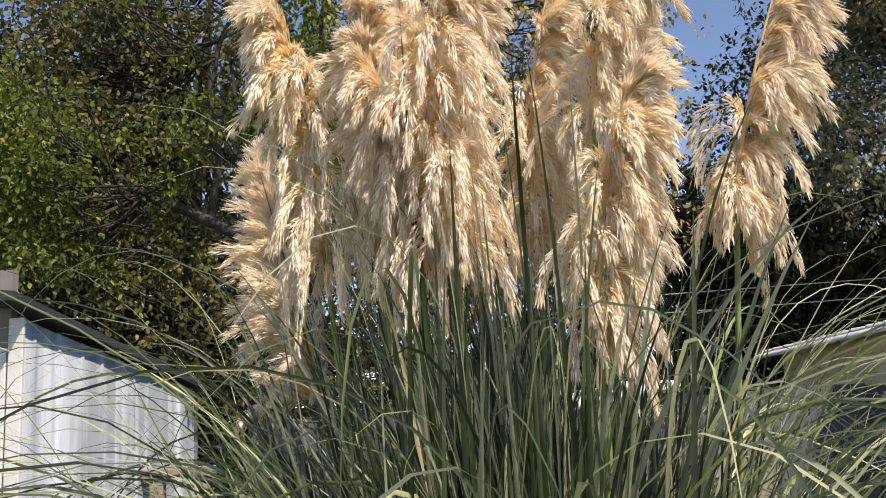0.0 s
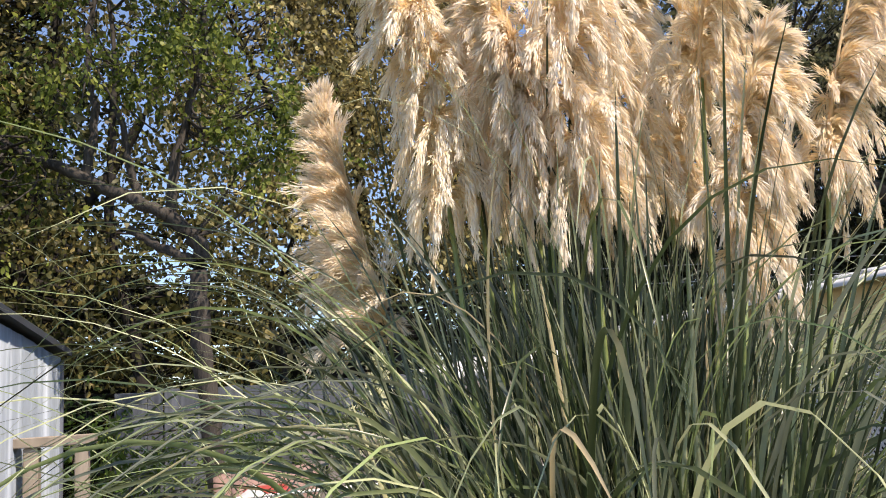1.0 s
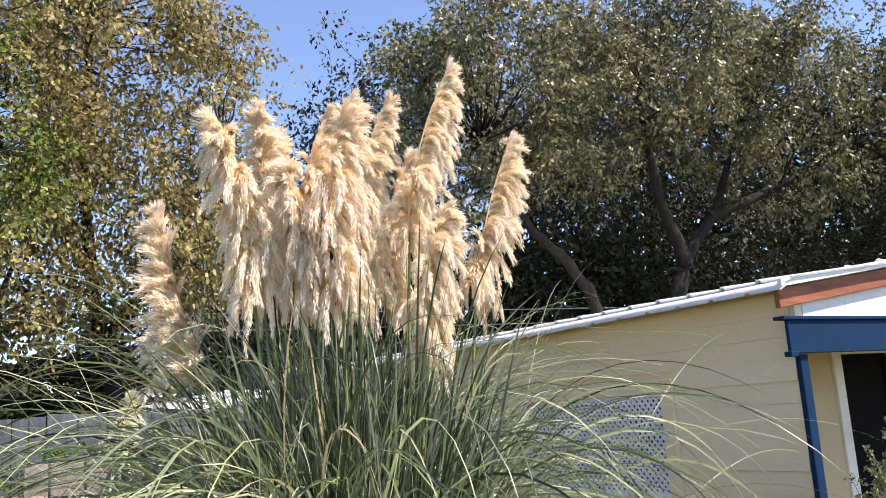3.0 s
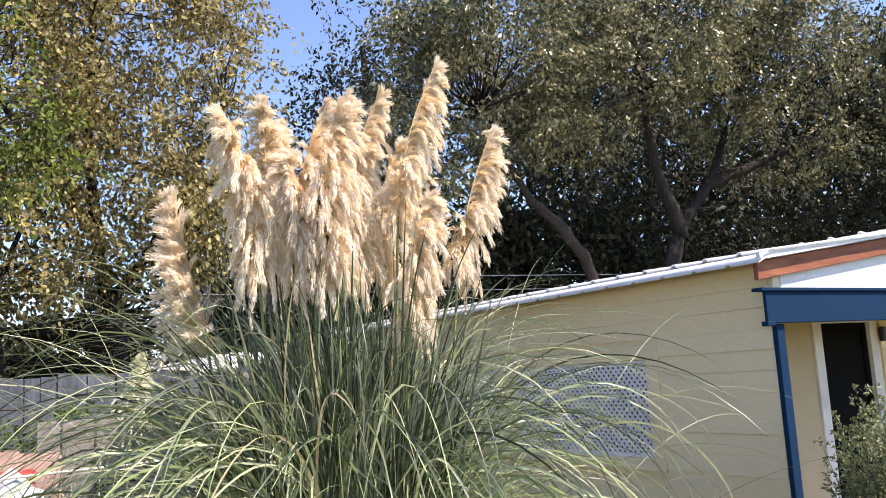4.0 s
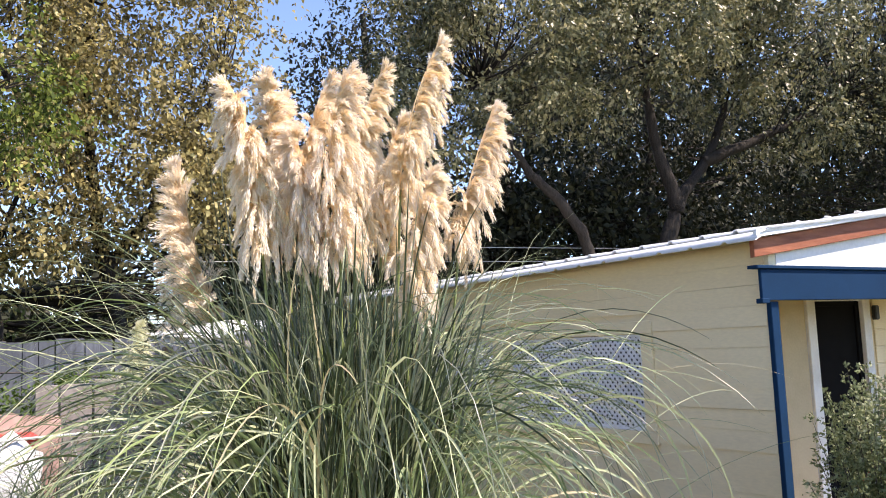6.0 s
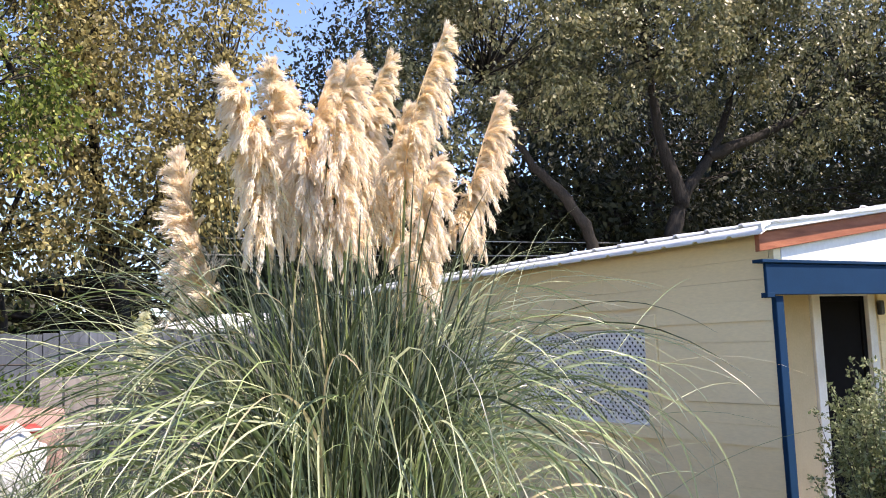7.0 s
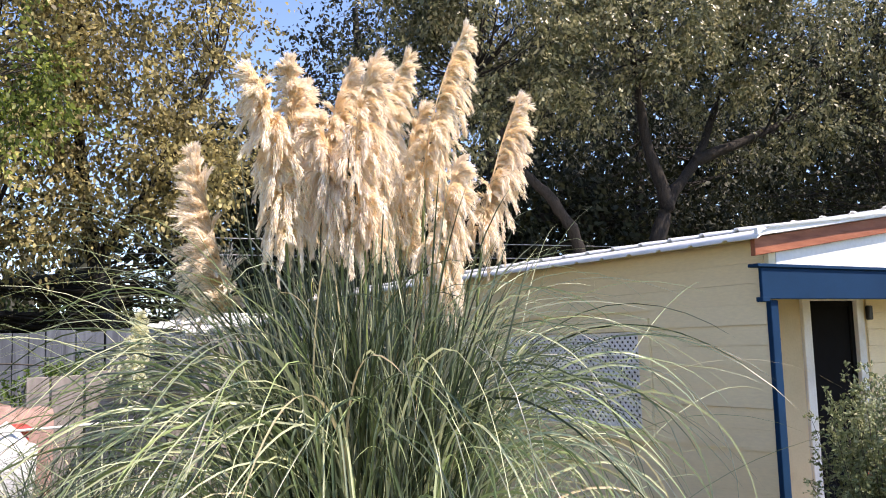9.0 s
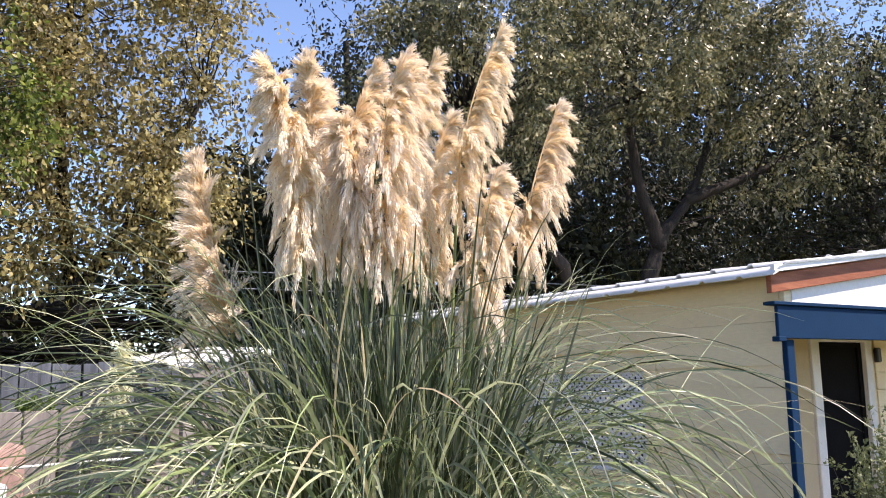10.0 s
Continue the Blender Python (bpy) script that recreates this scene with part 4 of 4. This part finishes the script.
def build_shrubs():
    rng = np.random.default_rng(5)
    # vine hanging over the planks and fence
    vine = thing("vine", (0.4, 8.1, GROUND), "green vine trailing along the fence", "vine")
    xs = rng.uniform(-1.6, 3.0, 240)
    c = np.stack([xs, rng.normal(-0.1, 0.05, 240), 1.52 + 0.09 * np.sin(xs * 5) - np.abs(rng.normal(0, 0.3, 240))], -1)
    line = smooth_line([(-1.6, 0, 1.5), (-0.4, -0.06, 1.6), (0.8, -0.04, 1.5), (2.0, -0.05, 1.62), (3.0, 0, 1.5)], 6)
    part("stem", mesh_np("stem", *tube_arrays(line, np.full(len(line), 0.008), 5)), M_BARK, vine)
    tagged(part("leaves", mesh_np("leaves", *leaf_cloud(c, np.full(240, 0.08), 26, 0.05, rng)), M_VINE, vine), kind="stuff")
    # leafy weed beside the shed
    weed = thing("shrub", (-1.38, 7.6, GROUND), "light green leafy shrub beside the shed", "shrub")
    pieces = []
    cs = []
    for k in range(9):
        a, h = rng.uniform(0, 6.28), rng.uniform(1.5, 2.1)
        tip = np.array([0.22 * math.cos(a), 0.22 * math.sin(a), h])
        line = smooth_line([(0, 0, 0), tip * [0.5, 0.5, 0.55], tip], 5)
        pieces.append(tube_arrays(line, np.linspace(0.01, 0.003, len(line)), 5))
        cs += list(line[4:])
    tagged(part("stems", mesh_np("stems", *joined(pieces)), M_BARK, weed), kind="stuff")
    tagged(part("leaves", mesh_np("leaves", *leaf_cloud(cs, np.full(len(cs), 0.08), 14, 0.07, rng)), M_VINE, weed), kind="stuff")
    # flowering bush in front of the porch
    bush = thing("flowering_bush", (4.36, 2.05, GROUND), "wispy grey-green bush with red blooms before the porch", "bush")
    pieces, cs = [], []
    for k in range(80):
        a, r, h = rng.uniform(0, 6.28), rng.uniform(0.1, 0.62), rng.uniform(0.75, 1.5)
        tip = np.array([r * math.cos(a) + 0.12, r * math.sin(a), h * (1.12 - 0.5 * r)])
        line = smooth_line([(0.03 * math.cos(a), 0.03 * math.sin(a), 0), tip * [0.6, 0.6, 0.5], tip], 6)
        pieces.append(tube_arrays(line, np.linspace(0.007, 0.0015, len(line)), 5))
        cs += list(line[3:])
    tagged(part("stems", mesh_np("stems", *joined(pieces)), M_BARK, bush), kind="stuff")
    tagged(part("leaves", mesh_np("leaves", *leaf_cloud(cs, np.full(len(cs), 0.03), 32, 0.03, rng, 1.0, -0.1)), M_BUSH, bush), kind="stuff")
    pick = np.array(cs)[rng.integers(0, len(cs), 90)]
    pick = pick[pick[:, 2] < 0.85]
    for p in pick:
        part("bloom", mesh_np("bloom", *leaf_cloud([p], [0.012], 14, 0.03, rng, 1.0, -0.3)), M_PETAL, bush)


build_shrubs()

# ---- pampas grass ----
def blade_arrays(params, segs=15):
    """Folded, tapered, arching blades. params rows: x, y, z, azimuth, elevation, bend, length, width, twist,
    and how late along its length a blade bends (below 1: where it folds over)."""
    q = np.asarray(params, float)
    n = len(q)
    s = np.linspace(0, 1, segs + 1) ** 0.72
    sharp = q[:, 9:10] + 4.0 * (np.sin(q[:, 8:9] * 23) > 0.93)
    fold = 1 / (1 + np.exp(-(s[None] - q[:, 9:10]) / (0.06 + 0.06 * np.abs(np.sin(q[:, 8:9] * 37)))))
    elev = q[:, 4:5] - q[:, 5:6] * np.where(q[:, 9:10] < 1, fold + 0.1 * s[None], s[None] ** sharp)
    azi = q[:, 3:4] + q[:, 8:9] * 0.85 * s[None] ** 2
    ds = q[:, 6:7] * np.append(np.diff(s), 1e-3)[None]
    step = np.stack([np.cos(elev) * np.cos(azi), np.cos(elev) * np.sin(azi), np.sin(elev)], -1) * ds[..., None]
    p = q[:, None, :3] + np.concatenate([np.zeros((n, 1, 3)), np.cumsum(step[:, :-1], 1)], 1)
    t = step / np.linalg.norm(step, axis=-1, keepdims=True)
    side = np.stack([-np.sin(azi), np.cos(azi), np.zeros_like(azi)], -1)
    up = np.cross(t, side)
    roll = (q[:, 8:9] * (0.6 + 1.2 * s[None]))[..., None]
    a = side * np.cos(roll) + up * np.sin(roll)
    b = np.cross(t, a)
    wide = (q[:, 7:8] * np.minimum(1, 0.55 + 1.8 * s[None]) * np.sqrt(np.clip(1 - s[None] ** 2.2, 0.0004, 1)))[..., None] * 0.5
    v = np.stack([p - a * wide + b * wide * 0.35, p, p + a * wide + b * wide * 0.35], 2).reshape(n, -1, 3)
    i = (np.arange(segs)[:, None] * 3 + np.arange(2)[None]).ravel()
    f = np.stack([i, i + 1, i + 4, i + 3], -1)
    faces = (f[None] + (np.arange(n) * (segs + 1) * 3)[:, None, None]).reshape(-1, 4)
    return v.reshape(-1, 3), faces


def blade_params(rng, n, radius, length, elevation, bend, width, front=1.0, late=(1.6, 2.6), stray=0.9):
    tufts = max(1, n // 13)
    of = rng.integers(0, tufts, n)
    a = rng.uniform(0, 2 * np.pi, tufts)[of] + rng.normal(0, 0.16, n)
    w = np.sqrt(rng.uniform(0, 1, tufts))[of]
    r = radius * w + rng.normal(0, 0.02, n)
    az = a + rng.normal(0, stray * 0.5, tufts)[of] + rng.normal(0, stray * 0.9, n)
    toward = np.clip(-np.sin(az), 0, 1)          # blades that lean to the open side of the clump are shorter
    q = np.zeros((n, 10))
    q[:, 0], q[:, 1], q[:, 2] = r * np.cos(a), r * np.sin(a), 0
    q[:, 3] = az
    high = np.clip(1 - w + rng.normal(0, 0.25, n), 0, 1)      # outer blades start lower
    q[:, 4] = np.radians(elevation[0] + (elevation[1] - elevation[0]) * high)
    q[:, 5] = np.radians(rng.uniform(*bend, n))
    q[:, 6] = rng.uniform(*length, n) * (1 - front * 0.22 * toward) * (1 - 0.1 * np.abs(np.cos(az)))
    q[:, 7] = rng.uniform(*width, n)
    q[:, 8] = rng.normal(0, 0.6, n)
    q[:, 9] = rng.uniform(*late, n)
    return q


def plume_mesh(base, mid, tip, lean, rng, spread=0.11, droop=1.0, locks=185, hairs=46):
    """A feathery panicle: drooping locks of branchlets set with fine hairs, swept to one side at the top.
    lean: the side to which it hangs. Slot 0 takes the outer locks, slot 1 the inner fluff."""
    base, tip, lean = np.array(base, float), np.array(tip, float), np.array(lean, float)
    ctrl = 2 * np.array(mid, float) - (base + tip) / 2
    bez = lambda w: (1 - w)[:, None] ** 2 * base + (2 * w * (1 - w))[:, None] * ctrl + (w**2)[:, None] * tip
    each = 4
    count = locks * each
    lock = np.repeat(np.arange(locks), each)
    u = np.clip(np.linspace(0, 1, locks)[lock] + rng.normal(0, 0.012, locks)[lock] + rng.normal(0, 0.006, count), 0.0, 1.0)
    p = bez(u)
    ax = bez(u + 0.02) - p
    ax /= np.linalg.norm(ax, axis=1, keepdims=True)
    e1 = np.cross(ax, [0.3, 1, 0.1])
    e1 /= np.linalg.norm(e1, axis=1, keepdims=True)
    e2 = np.cross(ax, e1)
    ang = rng.uniform(0, 2 * np.pi, locks)[lock] + rng.normal(0, 0.1, count)
    out = np.cos(ang)[:, None] * e1 + np.sin(ang)[:, None] * e2 + lean * (0.45 + 1.7 * u)[:, None]
    out /= np.linalg.norm(out, axis=1, keepdims=True)
    rise = (0.55 + 1.35 * u + 1.8 * u**5 + rng.normal(0, 0.22, locks)[lock] * (1 - 0.7 * u))[:, None]
    d = out * (0.85 - 0.2 * u - 0.3 * u**4)[:, None] + ax * rise
    d /= np.linalg.norm(d, axis=1, keepdims=True)
    long_ = np.where(rng.uniform(0, 1, locks) < 0.45, rng.uniform(0.4, 0.7, locks), rng.uniform(0.75, 1.3, locks))
    ln = spread * (1.05 + 0.45 * (1 - u) - 0.55 * u**4) * long_[lock] * rng.uniform(0.86, 1.08, count)
    segs = 8
    pts, tans = [p], [d]
    sag = (droop * (0.5 - 0.16 * u - 0.24 * u**4) * (1 + (1 - 0.6 * u) * rng.uniform(-0.4, 0.4, locks)[lock]))[:, None]
    wob = rng.normal(0, 0.05, (locks, 3))[lock] + rng.normal(0, 0.02, (count, 3))
    for k in range(segs):
        d = d + np.array([0, 0, -1.0]) * sag + wob
        d /= np.linalg.norm(d, axis=1, keepdims=True)
        p = p + d * (ln / segs)[:, None]
        mean = p.reshape(locks, each, 3).mean(1)[lock]
        p = p + (mean - p) * 0.3
        pts.append(p)
        tans.append(d)
    pts, tans = np.stack(pts, 1), np.stack(tans, 1)
    # hairs along every branchlet, thickest over its outer half
    who = np.repeat(np.arange(count), hairs)
    w = rng.uniform(0.03, 1.0, len(who)) ** 0.75
    s = w * segs
    k = np.minimum(s.astype(int), segs - 1)
    fr = (s - k)[:, None]
    at = pts[who, k] * (1 - fr) + pts[who, k + 1] * fr
    tan = tans[who, k] * (1 - fr) + tans[who, k + 1] * fr
    n = len(who)
    spr = rng.normal(0, 1, (n, 3))
    spr -= (spr * tan).sum(1, keepdims=True) * tan
    spr /= np.linalg.norm(spr, axis=1, keepdims=True) + 1e-9
    body = (0.0012 + 0.0028 * np.sin(np.pi * np.clip(w, 0, 1) ** 1.4))[:, None]
    at = at + spr * body
    hd = tan + spr * (rng.uniform(0.02, 0.26, n) * (1 + 0.25 * u[who]))[:, None] + np.array([0, 0, -0.1])
    hd /= np.linalg.norm(hd, axis=1, keepdims=True)
    hl = (rng.uniform(0.010, 0.024, n) * (1 + 0.25 * u[who]))[:, None]
    sd = np.cross(hd, rng.normal(0, 1, (n, 3)))
    sd /= np.linalg.norm(sd, axis=1, keepdims=True)
    wd = rng.uniform(0.0008, 0.0016, n)[:, None]
    v = np.stack([at - sd * wd * 0.6, at + hd * hl * 0.4 + sd * wd, at + hd * hl, at + hd * hl * 0.45 - sd * wd], 1).reshape(-1, 3)
    i = np.arange(n)[:, None] * 4
    f = np.concatenate([i + [0, 1, 2], i + [0, 2, 3]], 0)
    # hairs near the axis take the golden colour that also carries inner shade
    inner = (w + rng.normal(0, 0.1, n) < 0.34 + 0.2 * (u[who] > 0.55)).astype(np.int32)
    # the rachis
    rv, rf = tube_arrays(bez(np.linspace(0, 1, 14)), np.linspace(0.004, 0.0008, 14), 5)
    rf = np.concatenate([rf[:, [0, 1, 2]], rf[:, [0, 2, 3]]])
    me = mesh_np("plume", *joined([(v, f), (rv, rf)]))
    me.polygons.foreach_set("material_index", np.concatenate([inner, inner, np.ones(len(rf), np.int32)]))
    return me


CLUMP = np.array([0.42, 1.32, GROUND])
# base of the plume, its middle, tip, side to which it hangs, spread, droop
PLUMES = [
    ((0.152, 1.265, 2.18), (0.124, 1.265, 2.46), (0.066, 1.265, 2.645), (-0.38, -0.5, 0), 0.1, 1.15),
    ((0.235, 1.38, 2.20), (0.228, 1.38, 2.50), (0.215, 1.38, 2.735), (0.3, 0.1, 0), 0.07, 0.85),
    ((0.295, 1.44, 2.22), (0.292, 1.44, 2.50), (0.295, 1.44, 2.68), (0.2, 0.2, 0), 0.068, 0.8),
    ((0.35, 1.42, 2.22), (0.372, 1.42, 2.54), (0.448, 1.42, 2.77), (0.6, 0.1, 0), 0.082, 0.8),
    ((0.35, 1.15, 2.16), (0.330, 1.15, 2.45), (0.380, 1.15, 2.685), (0.3, -0.55, 0), 0.115, 1.15),
    ((0.30, 1.20, 2.20), (0.275, 1.20, 2.36), (0.235, 1.19, 2.50), (-0.5, -0.4, 0), 0.09, 1.15),
    ((0.50, 1.36, 2.22), (0.528, 1.36, 2.55), (0.615, 1.36, 2.795), (0.6, 0.0, 0), 0.10, 0.95),
    ((0.64, 1.45, 2.18), (0.675, 1.45, 2.46), (0.735, 1.45, 2.66), (0.5, 0.1, 0), 0.09, 1.0),
    ((0.575, 1.18, 2.345), (0.635, 1.18, 2.62), (0.742, 1.18, 2.862), (0.9, -0.25, 0), 0.098, 0.95),
    ((0.53, 1.05, 2.03), (0.566, 1.05, 2.24), (0.615, 1.05, 2.385), (0.5, -0.4, 0), 0.088, 1.15),
    ((0.765, 1.14, 2.19), (0.832, 1.14, 2.43), (0.922, 1.14, 2.64), (0.8, -0.3, 0), 0.092, 1.05),
    ((0.098, 1.61, 1.98), (0.052, 1.61, 2.20), (-0.006, 1.63, 2.455), (-1.2, -0.3, 0), 0.108, 0.3),
]


def build_pampas():
    rng = np.random.default_rng(77)
    grass = thing("pampas_grass", tuple(CLUMP), "tall pampas grass clump with drooping cream plumes", "pampas grass")
    for base, mid, tip, lean, spread, droop in PLUMES:
        b = np.array(base) - CLUMP
        root = np.array([0.3 * b[0], 0.3 * b[1], 0.0])
        me = plume_mesh(b, np.array(mid) - CLUMP, np.array(tip) - CLUMP, lean, rng, spread, droop)
        me.materials.append(M_FLUFF)
        me.materials.append(M_GOLD)
        plume = part("plume", me, None, grass, "feathery cream plume")
        line = smooth_line([root, root * 0.4 + b * 0.6 - [0, 0, 0.15], b + (np.array(tip) - base) * 0.04], 8)
        part("stalk", mesh_np("stalk", *tube_arrays(line, np.linspace(0.0065, 0.0042, len(line)), 7), True), M_STALK, plume, "green flower stalk")
    # joined mass of blades
    rows = np.vstack([
        blade_params(rng, 620, 0.2, (1.65, 2.14), (83, 90), (0, 35), (0.007, 0.015), 0.25, (1.6, 3.0), 1.6),
        blade_params(rng, 420, 0.2, (1.9, 2.32), (85, 90), (5, 60), (0.006, 0.013), 0.25, (2.4, 5.0), 1.8),
        blade_params(rng, 260, 0.18, (2.35, 2.8), (85, 90), (110, 185), (0.005, 0.011), 0.4, (0.70, 0.85), 1.8),
        blade_params(rng, 16, 0.2, (2.35, 2.7), (83, 88), (0, 14), (0.008, 0.012), 0.0, (1.6, 3.0), 1.8),
        blade_params(rng, 420, 0.36, (0.9, 1.4), (62, 85), (60, 160), (0.005, 0.011), 0.1, (1.6, 3.2), 1.3),
    ])
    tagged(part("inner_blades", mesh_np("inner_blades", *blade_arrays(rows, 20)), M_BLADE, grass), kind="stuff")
    # blades that arch out of the clump, sunlight painted in as a paler green
    rows = np.vstack([
        blade_params(rng, 170, 0.18, (2.35, 2.75), (86, 90), (120, 190), (0.004, 0.009), 0.4, (0.68, 0.85), 1.8),
        blade_params(rng, 70, 0.26, (1.5, 2.1), (78, 88), (50, 150), (0.003, 0.007), 0.5, (1.8, 4.0), 1.6),
        blade_params(rng, 230, 0.36, (0.9, 1.45), (62, 85), (60, 160), (0.004, 0.009), 0.1, (1.6, 3.2), 1.3),
        blade_params(rng, 150, 0.28, (1.9, 2.6), (72, 87), (60, 150), (0.002, 0.0045), 1.4, (1.4, 4.5), 1.6),
        blade_params(rng, 60, 0.25, (2.4, 2.95), (70, 85), (60, 130), (0.002, 0.004), 1.8, (1.5, 4.5), 1.6),
        blade_params(rng, 150, 0.22, (2.4, 3.0), (79, 89), (95, 165), (0.002, 0.0052), 0.9, (2.0, 4.5), 1.8),
    ])
    tagged(part("outer_blades", mesh_np("outer_blades", *blade_arrays(rows, 20)), M_BLADE_LIT, grass), kind="stuff")
    # single blades that stand out, on shared shapes, in the painted sunlit green
    shapes = []
    for k in range(30):
        q = blade_params(rng, 1, 0.0, (2.15, 2.6) if k % 4 else (1.7, 2.1), (85, 90), (110, 180) if k % 4 else (5, 40), (0.009, 0.016), 0, (0.7, 0.87))
        q[:, :2], q[:, 3] = 0, 0
        shapes.append(mesh_np("leaf", *blade_arrays(q, 26)))
    for k in range(240):
        a = rng.uniform(1.05, 1.95) * math.pi if k < 120 else rng.uniform(0, 2 * math.pi)
        r = 0.26 * math.sqrt(rng.uniform(0.3 if k < 120 else 0, 1))
        az = a + rng.normal(0, 1.0)
        scale = rng.uniform(0.85, 1.05) * (1 - 0.1 * max(0, -math.sin(az)))
        m = Matrix.LocRotScale((r * math.cos(a), r * math.sin(a), 0), Euler((0, 0, az)), (scale,) * 3)
        part("leaf", shapes[k % 30], M_BLADE_LIT, grass, "", m)


def build_young_pampas():
    rng = np.random.default_rng(78)
    place = np.array([0.15, 3.7, GROUND])
    grass = thing("pampas_grass", tuple(place), "lower pampas grass clump with one small plume", "pampas grass")
    base, tip = np.array([0.40, 4.28, 1.72]) - place, np.array([0.44, 4.3, 2.06]) - place
    me = plume_mesh(base, (base + tip) / 2 + [-0.01, 0, 0], tip, (0.3, -0.3, 0), rng, 0.1, 0.8, 110, 50)
    me.materials.append(M_PALE)
    me.materials.append(M_PALE)
    plume = part("plume", me, None, grass, "small pale greenish plume")
    line = smooth_line([(0.05, 0.1, 0), base * 0.6 - [0, 0, 0.1], base + [0, 0, 0.02]], 8)
    part("stalk", mesh_np("stalk", *tube_arrays(line, np.linspace(0.005, 0.0035, len(line)), 7), True), M_STALK, plume, "green flower stalk")
    rows = np.vstack([blade_params(rng, 420, 0.4, (1.15, 1.75), (58, 86), (70, 150), (0.006, 0.012), 0, (1.6, 3.5), 1.2),
                      blade_params(rng, 520, 0.75, (0.95, 1.45), (55, 85), (60, 140), (0.006, 0.012), 0, (1.6, 3.5), 1.6)])
    low = blade_params(rng, 380, 0.55, (0.9, 1.35), (58, 86), (60, 140), (0.006, 0.011), 0, (1.6, 3.5), 1.6)
    low[:, :2] += [-0.45, -0.1]
    near = blade_params(rng, 700, 0.5, (1.25, 1.75), (66, 88), (60, 150), (0.004, 0.009), 0, (1.6, 3.5), 1.8)
    near[:, :2] += [-0.35, -0.95]
    rows = np.vstack([rows, low, near])
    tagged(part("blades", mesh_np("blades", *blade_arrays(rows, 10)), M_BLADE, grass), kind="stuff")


build_pampas()
build_young_pampas()
